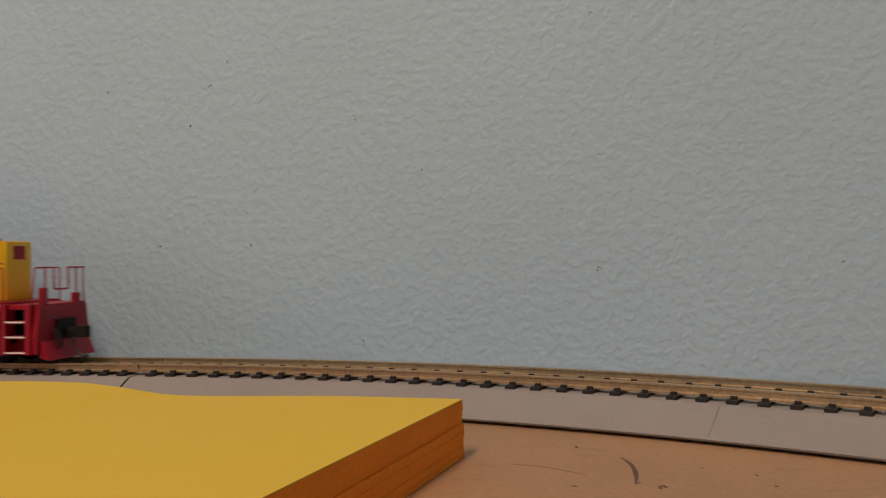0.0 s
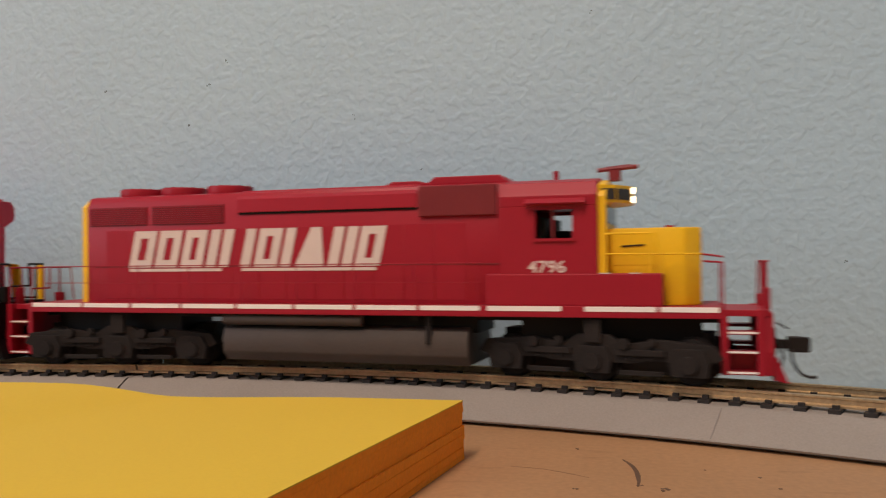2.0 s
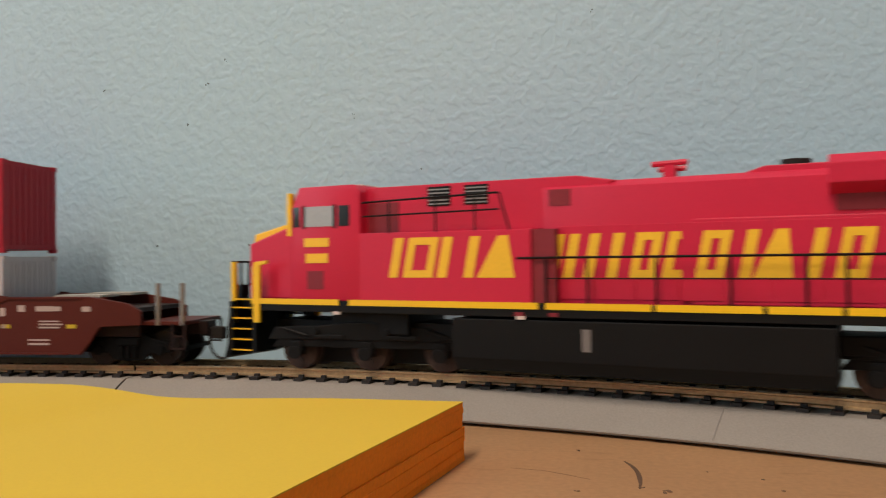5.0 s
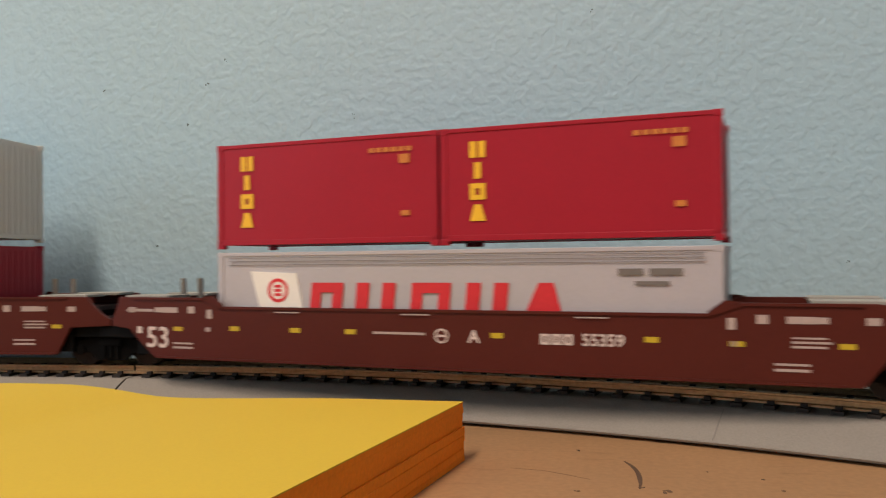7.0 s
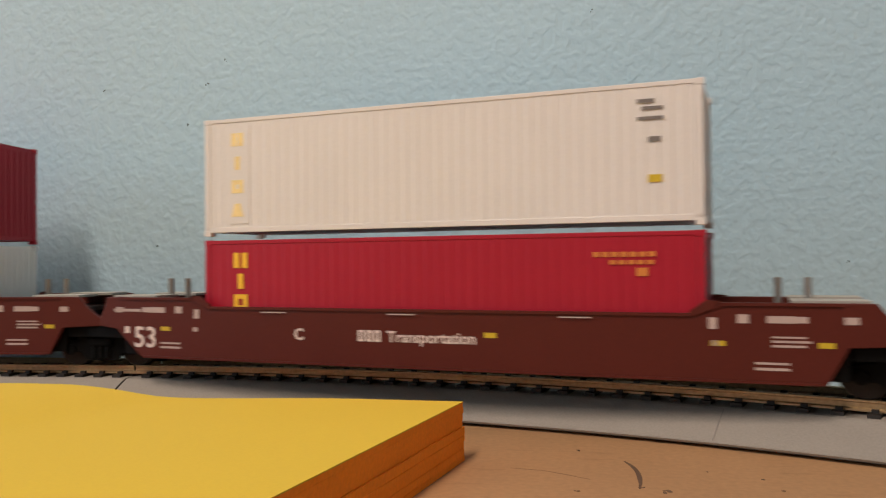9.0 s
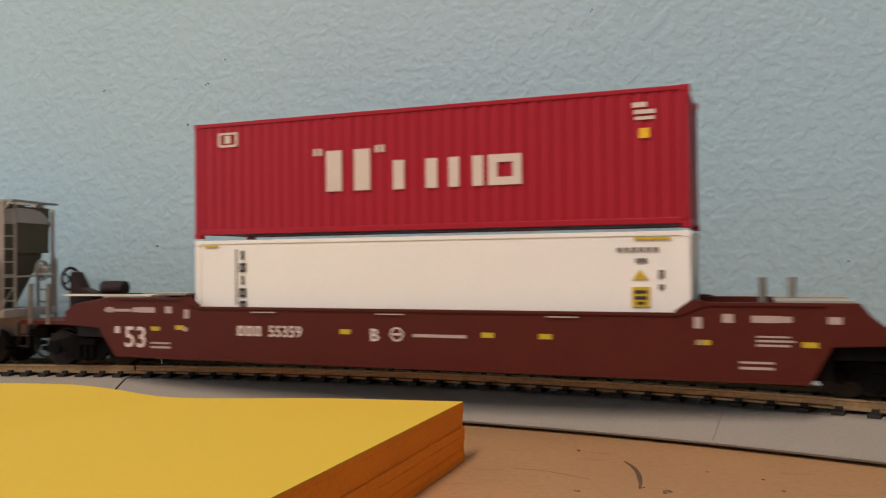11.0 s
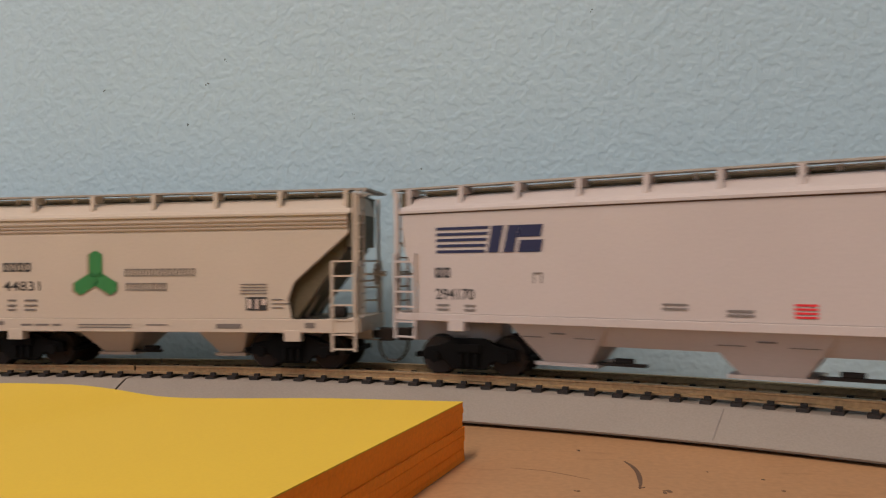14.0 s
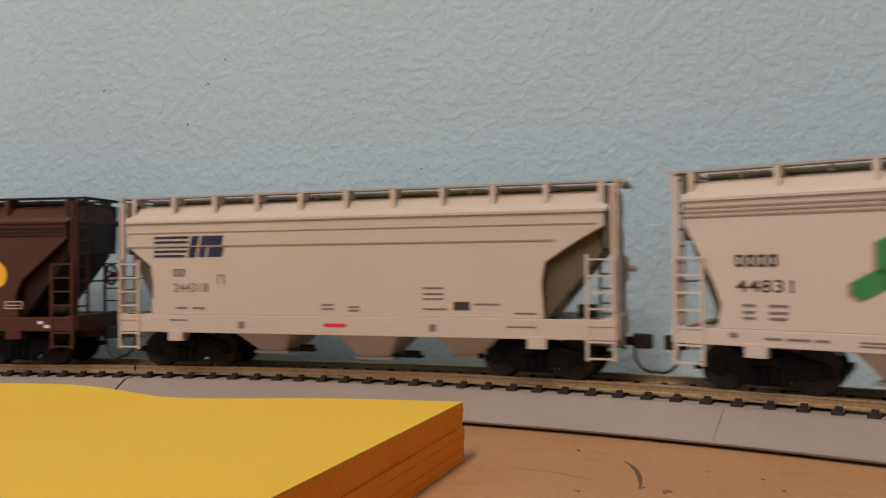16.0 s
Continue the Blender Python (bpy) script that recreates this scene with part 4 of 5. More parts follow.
                part("step_edge", Form().box(*q(117, 124.8), min(s * 15.2, s * 15.5), max(s * 15.2, s * 15.5), z + 0.1, z + 0.5), "yellow", w)
            part("end_post", Form().prism([(d * 110.5, 32.8), (d * 115.6, 32.3), (d * 116.2, 30.6), (d * 116, 13.6), (d * 113.6, 13.6), (d * 113.4, 31.2), (d * 110.5, 31.8)], s * 15.4 - 0.5, s * 15.4 + 0.5, "y"), "yellow", ob, "yellow step handrail", bevel=0.15)
            part("corner_rail", Form().box(*q(124.8, 126.4), s * 13.6 - 0.7, s * 13.6 + 0.7, 13, 32.4), "yellow", ob, "yellow end handrail", bevel=0.15)
        part("end_rail", Form().rod([(d * 127, -13, 32.4), (d * 127, -5, 32.4), (d * 127.4, -5, 25), (d * 127.4, 5, 25), (d * 127, 5, 32.4), (d * 127, 13, 32.4)], 0.35)
             .rod([(d * 127, -9, 20), (d * 127, -9, 32.4)], 0.35).rod([(d * 127, 9, 20), (d * 127, 9, 32.4)], 0.35), "black", ob)
        part("mu_box", Form().box(*q(126, 128.6), -9.5, -6, 20, 25), "black", ob, bevel=0.3)
        coupler(ob, d * 128, 2.6, d)
    # lettering as plain slanted blocks
    z0, z1 = 27.5, 38.6
    part("lettering", shapes([("b", -67, -64.2), ("f", -62.4, -53), ("p", -51.6, -40.6), ("w", -39.4, -28.6)], z0, z1, 0.2, -15.08, 2.4), "gold", ob, "yellow slanted lettering bars")
    part("lettering", shapes([("b", -20.4, -18), ("p", -16.6, -8.6), ("b", -5.2, -2.6), ("f", 0.6, 7.0), ("f", 8.6, 15.6)], z0, z1, 0.2, -11.72, 2.2), "gold", ob, "yellow slanted lettering bars")
    part("lettering", shapes([("f", 16.6, 23), ("b", 26.4, 29), ("w", 29.6, 38), ("b", 40.8, 43.4), ("f", 46.4, 52.8)], z0, z1, 0.2, -12.48, 2.2), "gold", ob, "yellow slanted lettering bars")
    part("horn", Form().rod([(4, -1, 56.2), (13, -1.4, 56.4)], 0.75, 8).rod([(5, 1.6, 55), (12, 2, 55.2)], 0.7, 8).box(7, 10, -2, 2.4, 51.8, 55.8), "scarlet", ob)
    loco_truck(ob, 79.2, pivot(-1, 163), "black", "rust", 22.8, 11.6, False)
    loco_truck(ob, -79.2, pivot(1, 163), "black", "rust", 22.8, 11.6, False)
    return ob


scarlet_locomotive()

# ---- well cars and containers ----


def ring_form(x, z, r, q, y, seg=20):
    f = Form()
    a = [2 * math.pi * i / seg for i in range(seg + 1)]
    for p, s in zip(a, a[1:]):
        f.prism([(x + q * math.cos(p), z + q * math.sin(p)), (x + r * math.cos(p), z + r * math.sin(p)), (x + r * math.cos(s), z + r * math.sin(s)), (x + q * math.cos(s), z + q * math.sin(s))], y - 0.06, y + 0.06, "y")
    return f


UNIT = 233.0


def well_car(s, front, back, label, marks):
    """One unit of the articulated car: deep side sills, floor, end decks; front or back true where it has a coupler end."""
    ob = thing("well_car", label, "well car", "articulated well cars")
    rolls(ob, s, UNIT)
    # the side sills reach over the truck at a coupler end and stop short of a joint
    fore = [(98, 4.0), (101.6, 8.6), (104.4, 12.6), (118, 13.2), (118, 17.4), (114, 19.8), (101, 22.0)] if front else [(95, 4.0), (99.5, 12.4), (113, 13.0), (113, 15.0), (110, 16.8), (107, 19.4), (105, 22.0)]
    aft = [(98, 4.0), (101.6, 8.6), (104.4, 12.6), (118, 13.2), (118, 17.4), (114, 19.8), (101, 22.0)] if back else [(91.5, 4.0), (98, 9.4), (101, 12.4), (108, 13.2), (108, 15.0), (106.4, 18.0), (105, 22.0)]
    side = fore + [(72, 22.0), (67.5, 19.5), (-67.5, 19.5), (-72, 22.0)] + [(-x, z) for x, z in aft[::-1]]
    for k in (-1, 1):
        a, b = sorted((k * 16.2, k * 14.9))
        w = part("side_sill", Form().prism(side, a, b, "y"), "brown", ob, bevel=0.2)
        a, b = sorted((k * 16.2, k * 16.6))
        part("top_flange", Form().box(-67, 67, a, b, 18.8, 19.5).box(72.4, 98.4, a, b, 21.3, 22.0).box(-100.4, -72.4, a, b, 21.3, 22.0), "brown", w)
        part("bottom_flange", Form().box(-90.5, 94, a, b, 4.0, 4.6), "brown", w)
        for e in (-1, 1):
            part("flange_cap", Form().prism([(e * 66.5, 18.6), (e * 73.4, 21.2), (e * 73.4, 22.3), (e * 70.2, 22.6), (e * 66.5, 20)], a, b, "y"), "brown", w)
    part("floor", Form().box(-90, 90, -14.9, 14.9, 4.0, 5.0), "brown_dark", ob)
    for d in (-1, 1):
        q = lambda a, b: (min(d * a, d * b), max(d * a, d * b))
        ext = 131 if d > 0 else 140
        part("bulkhead", Form().box(*q(74, 76), -14.9, 14.9, 5, 19), "brown_dark", ob)
        part("end_deck", Form().box(*q(76, 116 if (d > 0 and front) or (d < 0 and back) else 102), -14.8, 14.8, 17.0, 18.4), "brown_dark", ob)
        part("deck_grating", Form().box(*q(88, 104), -14.5, -4, 21.7, 22.5).box(*q(88, 104), 4, 14.5, 21.7, 22.5), "hopper_walk", ob, "pale worn deck grating", bevel=0.1)
        for x in () if (d > 0 and front) or (d < 0 and back) else (85.5, 92.0):
            part("grab_post", Form().rod([(d * x, -2.5, 18), (d * x, -2.5, 27.4)], 0.9, 8), "steel", ob, "grey upright post")
        end = (d > 0 and front) or (d < 0 and back)
        if end:
            part("draft_sill", Form().box(*q(110, ext + 3), -3.5, 3.5, 9.4, 13.6), "brown_dark", ob, bevel=0.2)
            part("end_platform", Form().box(*q(116, ext), -13.6, 13.6, 13.0, 14.2), "brown", ob, bevel=0.15)
            for y in (-13.6, 13.6):
                f = Form()
                stirrup(f, d * (ext - 4), d * ext, y, 13.4, 5.4, (5.8, 9.6))
                part("sill_step", f, "brown_dark", ob)
            for x in (ext - 0.8, ext - 8.8) if d > 0 else (ext - 4.6, ext - 12.2):
                part("end_post", Form().rod([(d * x, -13.2, 13), (d * x, -13.2, 26)], 0.8, 8), "steel", ob, "grey upright post")
            coupler(ob, d * ext, 4.0, d)
        part("end_bolster", Form().box(*q(101, 116), -13, 13, 9.4, 13.4), "brown_dark", ob, bevel=0.2)
        # black plate added inside the wheel arch to shade it
        part("arch_shade", Form().box(*q(94, 99.5), -14.4, 14.4, 4.8, 17), "coal", ob)
        if not end:
            # black boxes added to fill the dark gap at the joint
            part("joint_filler", Form().box(*q(100, 116), -14.3, 14.3, 9.4, 13.6).box(*q(104, 117), -9, 9, 13.4, 15.2), "coal", ob, "dark filler added at the joint", bevel=0.3)
            part("articulation", Form().box(*q(108, 119), -4, 4, 9.5, 15).cyl((d * 116.5, 0, 9), 4.6, 5, seg=16), "brown_dark", ob)
        # stencils
        q0 = 84 if d > 0 else -81
        rs = [(d * 78 - 1.2, d * 78 + 1.2, 17.4, 19.4), (d * 90 - 1.4, d * 90 + 1.4, 17.6, 19.0), (d * 100 - 1.4, d * 100 + 1.4, 17.4, 19.0)]
        part("stencil", bars_form(rs, -16.25, 0), "dull_white", ob, "small white stencilled marks")
        part("stencil", bars_form([(d * 86 - 3, d * 86 + 3, 17.5, 19.1)] + [(d * 71.5 - 0.9, d * 71.5 + 0.9, 16.0, 18.6), (d * 72 - 0.8, d * 72 + 0.8, 12.2, 13.4)], -16.25, 0), "dull_white", ob)
        part("stencil", bars_form([(q0 - 3.6, q0 + 3.6, 8.3, 8.8), (q0 - 3.6, q0 + 3.6, 7.0, 7.6), *([(84, 91, 14.2, 14.6), (84, 92, 13.2, 13.7), (84, 91, 12.2, 12.7)] if d > 0 else [(-102, -92, 17.7, 18.5)])], -16.25, 0), "dull_white", ob)
        part("reflector", bars_form([(x - 1.6, x + 1.6, 12.2, 13.4) for x in ((72.6, 95) if d > 0 else (-82.8,))], -16.25, 0), "mark_yellow", ob, "yellow reflector strips")
    part("reflector", bars_form([(x - 1.6, x + 1.6, 12.6, 13.9) for x in marks], -16.25, 0), "mark_yellow", ob, "yellow reflector strips")
    part("stencil", bars_form([(x - 4, x + 4, 18.0, 18.3) for x in (-45, -6, 40)], -16.68, 0), "dull_white", ob)
    writing("size_number", "53", -94.6, 7.2, 6.0, -16.24, "cream", ob, bold=0.12)
    part("stencil", bars_form([(-98.0, -96.2, 11.2, 13.2)], -16.25, 0), "cream", ob)
    return ob


def stacked(x0, x1, top, step, high, plan, y, t=1.5):
    """Plain shapes one under another."""
    f = Form()
    for i, kind in enumerate(plan):
        m = (x0 + x1) / 2
        a, b = (m - t * 0.6, m + t * 0.6) if kind == "b" else (x0, x1)
        one = shapes([(kind, a, b)], top - high - i * step, top - i * step, 0, y, t)
        me = bpy.data.meshes.new("stack")
        one.bm.to_mesh(me)
        f.bm.from_mesh(me)
        one.bm.free()
        bpy.data.meshes.remove(me)
    return f


CONT = "containers on the well cars"


def container(s, chord, x0, x1, z0, z1, mat, label, ribs=0, deep=0.6):
    """Steel box: corrugated or smooth sides, rails, corner posts and castings, door end with locking bars."""
    ob = thing("container", label, "container", CONT)
    rolls(ob, s, chord)
    w = 14.0
    if ribs:
        pts = []
        n = ribs
        step = (x1 - x0 - 4) / n
        for i in range(n):
            a = x0 + 2 + i * step
            pts += [(a, -w + 0.15), (a + step * 0.36, -w + 0.15), (a + step * 0.5, -w + 0.15 + deep), (a + step * 0.86, -w + 0.15 + deep)]
        pts += [(x1 - 2, -w + 0.15)]
        body = Form().prism(pts + [(x, -y) for x, y in pts[::-1]], z0 + 0.8, z1 - 0.8, "z")
    else:
        body = Form().box(x0 + 0.6, x1 - 0.6, -w + 0.25, w - 0.25, z0 + 0.8, z1 - 0.5)
    part("body", body, mat, ob)
    part("roof", Form().box(x0 + 0.5, x1 - 0.5, -w + 0.3, w - 0.3, z1 - 0.6, z1 - 0.15), mat, ob)
    for k in (-1, 1):
        a, b = sorted((k * w, k * (w - 0.9)))
        part("top_rail", Form().box(x0 + 0.4, x1 - 0.4, a, b, z1 - 1.1, z1), mat, ob, bevel=0.15)
        part("bottom_rail", Form().box(x0 + 0.4, x1 - 0.4, a, b, z0 + 0.5, z0 + 2.0), mat, ob, bevel=0.15)
        for x in (x0, x1 - 1.9):
            part("corner_post", Form().box(x, x + 1.9, min(k * w, k * (w - 1.8)), max(k * w, k * (w - 1.8)), z0 + 0.4, z1 - 0.4), mat, ob, bevel=0.15)
            for z in (z0 - 0.55, z1 - 1.5):
                part("corner_casting", Form().box(x - 0.1, x + 2.2, min(k * (w + 0.08), k * (w - 2)), max(k * (w + 0.08), k * (w - 2)), z, z + 1.6), mat, ob, bevel=0.15)
    for x, d in ((x1, 1), (x0, -1)):
        g = Form()
        for k in range(9):
            y = -12 + 3 * k
            g.box(min(x, x - d * 0.5), max(x, x - d * 0.5), y - 0.75, y + 0.75, z0 + 2, z1 - 1.6)
        g.box(min(x - d * 0.2, x - d * 0.7), max(x - d * 0.2, x - d * 0.7), -13, 13, z0 + 0.6, z1 - 0.6)
        part("end_panel", g, mat, ob)
    return ob


A, C, B = -624.2, -858.0, -1090.0
well_car(A, True, False, "brown articulated well car unit with a coupler end, carrying stacked containers", (-62.7, -42.6, -25.2, 16.2, 54))
well_car(C, False, False, "brown middle well car unit with white stencils, carrying stacked containers", (18.4,))
well_car(B, False, True, "brown well car unit with a brake wheel end, carrying stacked containers", (-73.9, -19.4, 20.9, 35.7))


def ring_wheel(x, y, z, r):
    """An upright brake wheel across the car: rim, spokes and hub."""
    f = Form()
    pts = [(x, y + r * math.cos(2 * math.pi * i / 20), z + r * math.sin(2 * math.pi * i / 20)) for i in range(21)]
    f.rod(pts, 0.45)
    for i in range(0, 20, 4):
        f.rod([(x, y, z), pts[i]], 0.3)
    return f.cyl((x - 0.4, y, z), 0.9, 3.2, "x", 10)


def unit_marks():
    """Markings that differ from unit to unit."""
    by = [m[0] for m in MOVERS if m[0].name.startswith("well_car")]
    a, c, b = by
    writing("unit_letter", "A", 8.6, 11.4, 3.0, -16.24, "cream", a, bold=0.1)
    part("reporting_mark", bars_form(blocks(27.4, 36, 11.4, 14.0, 3, 0, 0.34), -16.25, 0), "cream", a)
    writing("fleet_number", "55359", 37.6, 11.4, 2.8, -16.24, "cream", a, bold=0.08)
    part("stencil", bars_form([(-18.4, -3.4, 12.9, 13.5)], -16.25, 0), "dull_white", a)
    part("badge", ring_form(1.2, 12.8, 1.9, 1.45, -16.24).box(0.1, 2.3, -16.3, -16.2, 12.5, 13.1), "cream", a, "round white badge")
    writing("unit_letter", "C", -38.6, 10.8, 3.0, -16.24, "cream", c, bold=0.1)
    part("reporting_mark", bars_form(blocks(-18.8, -11.6, 10.8, 13.8, 3, 0, 0.34), -16.25, 0), "cream", c)
    writing("lettering", "Transportation", -10.2, 10.9, 2.8, -16.24, "cream", c, bold=0.07)
    part("reporting_mark", bars_form(blocks(-53.8, -45.4, 11.4, 14.2, 3, 0, 0.34), -16.25, 0), "cream", b)
    writing("fleet_number", "55359", -43.6, 11.4, 3.0, -16.24, "cream", b, bold=0.08)
    writing("unit_letter", "B", -12, 11.0, 3.2, -16.24, "cream", b, bold=0.1)
    part("badge", ring_form(-4.2, 12.9, 1.9, 1.45, -16.24).box(-5.3, -3.1, -16.3, -16.2, 12.6, 13.2), "cream", b, "round white badge")
    part("stencil", bars_form([(0.4, 15.2, 12.3, 13.1)], -16.25, 0), "dull_white", b)
    # brake wheel and gear on the end deck of the last unit
    w = part("brake_wheel", ring_wheel(-124.4, -7.5, 27.4, 3.6), "brown_dark", b, "upright brake wheel")
    part("brake_stand", Form().prism([(-123, 14), (-112, 14), (-113, 23.0), (-118, 24.6), (-121, 29.6), (-122.6, 29.6)], -9.6, -5.4, "y"), "brown_dark", b, bevel=0.2)
    part("air_cylinder", Form().cyl((-110, -8, 24.6), 2.2, 8.6, "x", 16).box(-112, -98, -12, -4, 22, 22.8), "brown_dark", b, bevel=0.3, smooth=True)
    part("deck_board", Form().box(-120.4, -86, -14.2, -10.5, 22.2, 22.7), "hopper_trim", b, "pale worn running board")


unit_marks()


def unit_truck(s, label):
    """A truck under a joint or an end of the articulated car."""
    ob = thing("truck_frame", label, "truck", "trucks of the well cars")
    rolls(ob, s, 0)
    freight_truck(ob, 0, 0, "coal", 5.5)


half = math.asin(UNIT * MM / 2 / R) * R / MM
for s, lab in ((A + half, "black four-wheel truck under the coupler end of a well car"), ((A - half + C + half) / 2, "black four-wheel truck under a joint between well cars"),
               ((C - half + B + half) / 2, "black four-wheel truck under a joint between well cars"), (B - half, "black four-wheel truck under the brake wheel end of a well car")):
    unit_truck(s, lab)


def load_containers():
    # first unit: silver box, two short red boxes on it
    sh = container(A, UNIT, -70, 70, 5.6, 35.0, "silver_box", "silver container with red lettering and fine top stripes")
    part("top_stripe", bars_form([(-66, 66, 32.3, 32.48), (-66, 66, 31.3, 31.48), (-66, 66, 33.3, 33.44)], -14.05, 0), "mark_grey", sh)
    part("panel", Form().prism([(-55.4, 18.6), (-41.2, 18.6), (-43.4, 29.0), (-58.6, 29.6)], -14.1, -13.7, "y"), "white", sh, "white flag panel")
    part("emblem", ring_form(-49.4, 24.2, 3.4, 2.5, -14.16).box(-50.6, -48.2, -14.2, -14.1, 25.0, 25.8).box(-50.6, -48.2, -14.2, -14.1, 22.6, 23.4).box(-50.6, -48.2, -14.2, -14.1, 23.8, 24.6), "mark_red", sh, "red ring emblem")
    part("lettering", shapes([("f", -39.5, -29.5), ("p", -25.4, -13.8), ("f", -9, 2.0), ("p", 6.4, 17.6), ("w", 21, 33.4)], 14.6, 26.4, 0.1, -14.08, 3.2), "mark_red", sh, "red slanted lettering bars")
    part("stencil", bars_form([(46, 52, 28.2, 29.8), (53.4, 61, 28.2, 29.8), (50, 58, 25.8, 26.8)], -14.05, 0), "mark_grey", sh)
    for x0, x1 in ((-70, -0.4), (0.4, 70)):
        c = container(A, UNIT, x0, x1, 36.6, 66.2, "red_box", "short red container with vertical yellow lettering, stacked on a silver one")
        part("lettering", stacked(x0 + 8.2, x0 + 12.4, 62.6, 5.4, 4.2, "pbfw", -14.02), "gold", c, "yellow block of vertical lettering")
        part("stencil", bars_form([(x1 - 20 + 2.2 * i, x1 - 18.4 + 2.2 * i, 61.4, 62.6) for i in range(6)] + [(x1 - 11, x1 - 8, 58.2, 60.6)], -14.02, 0), "dull_gold", c)
        part("stencil", bars_form([(x1 - 10.5, x1 - 8, 44.2, 45.6)], -14.02, 0), "dull_gold", c)
    # middle unit: red below, white above
    r = container(C, UNIT, -70, 70, 5.6, 38.6, "red_box", "red container with vertical yellow lettering, standing in a well car", ribs=44, deep=0.06)
    part("lettering", stacked(-60, -55.4, 35.0, 6.0, 4.4, "pbf", -14.02), "gold", r, "yellow block of vertical lettering")
    part("stencil", bars_form([(44 + 2.2 * i, 45.6 + 2.2 * i, 32.6, 33.8) for i in range(7)] + [(48 + 2.2 * i, 49.6 + 2.2 * i, 30.8, 31.8) for i in range(5)] + [(54.4, 57, 28.0, 30)], -14.02, 0), "dull_gold", r)
    w = container(C, UNIT, -70, 70, 40.4, 73.9, "white_box", "off-white corrugated container with faded yellow lettering, stacked on a red one", ribs=44, deep=0.09)
    part("panel", Form().box(-62.4, -54.6, -13.98, -13.5, 43.4, 70.5), "white_box", w)
    part("lettering", stacked(-60.6, -56.6, 69.6, 6.8, 3.8, "pbfw", -14.0), "faded", w, "faded yellow lettering")
    part("stencil", bars_form([(55, 59, 69.0, 70.0), (56, 61, 67.4, 68.2), (55, 61, 65.0, 65.8), (57.5, 60.4, 59.8, 61)], -14.0, 0), "mark_grey", w)
    part("placard", Form().box(57.4, 60.6, -14.06, -13.6, 50.2, 52.0), "mark_yellow", w)
    # last unit: clean white below, red with white lettering above
    t = container(B, UNIT, -70, 70, 5.6, 38.6, "snow_box", "clean white container with small dark lettering and yellow placards")
    part("panel", Form().box(-55.9, -55.5, -14.06, -13.6, 20, 36), "mark_grey", t)
    part("lettering", stacked(-54.6, -52.4, 35.6, 3.6, 2.6, "bfbfff", -14.04, 0.8), "mark_black", t, "dark vertical lettering")
    part("rail_marking", bars_form([(-66.5, -62, 36.6, 37.2), (57, 65.5, 36.6, 37.2)], -14.06, 0), "mark_yellow", t)
    part("stencil", bars_form([(53 + 1.7 * i, 54.2 + 1.7 * i, 33.8, 34.8) for i in range(6)] + [(57.4, 60, 31.2, 32.2), (62.6, 64, 27.6, 29.4), (62.6, 64, 24.8, 26)], -14.04, 0), "mark_grey", t)
    part("placard", Form().box(56.4, 60.6, -14.1, -13.7, 20.6, 25.4), "mark_yellow", t, "yellow square placard", bevel=0.05)
    part("placard_print", bars_form([(57, 60, 23.8, 24.6), (57, 60, 22.4, 23.2), (57.6, 59.4, 21.2, 21.9)], -14.12, 0), "mark_black", t)
    part("placard", Form().prism([(56.6, 27.2), (60.2, 27.2), (58.4, 29.6)], -14.1, -13.7, "y"), "mark_yellow", t, "yellow warning triangle")
    k = container(B, UNIT, -70, 70, 39.8, 72.8, "red_box", "red corrugated container with white serif lettering, stacked on a white one", ribs=42, deep=0.3)
    part("lettering", shapes([("p", -26, -12.6)], 51.4, 62.6, 0, -14.02, 4.0), "cream", k, "white lettering bars")
    part("lettering", shapes([("b", -5.8, -2.6), ("b", 3.6, 6.8), ("p", 10, 19.4), ("f", 20.8, 29.6)], 51.2, 59.0, 0, -14.02, 2.4), "cream", k, "white lettering bars")
    part("quote_mark", bars_form([(-30, -29, 61.4, 63.4), (-28.4, -27.4, 61.4, 63.4), (-11, -10, 61.4, 63.4), (-9.4, -8.4, 61.4, 63.4)], -14.02, 0), "cream", k)
    part("emblem", bars_form([(-61, -55, 65.6, 66.3), (-61.6, -55.4, 69.2, 69.8), (-55.8, -55, 65.6, 69.8), (-61.6, -60.8, 66, 69.6), (-59.4, -57.4, 66.7, 68.9)], -14.02, 0), "cream", k, "small white flag emblem")
    part("stencil", bars_form([(57, 60.4, 68.2, 69.4), (57.4, 62.4, 66.6, 67.6), (57.6, 62.2, 65.2, 66.0)], -14.02, 0), "cream", k)
    part("placard", Form().box(58.6, 61, -14.06, -13.6, 60.8, 63.2), "gold", k)


load_containers()

# ---- covered hoppers ----


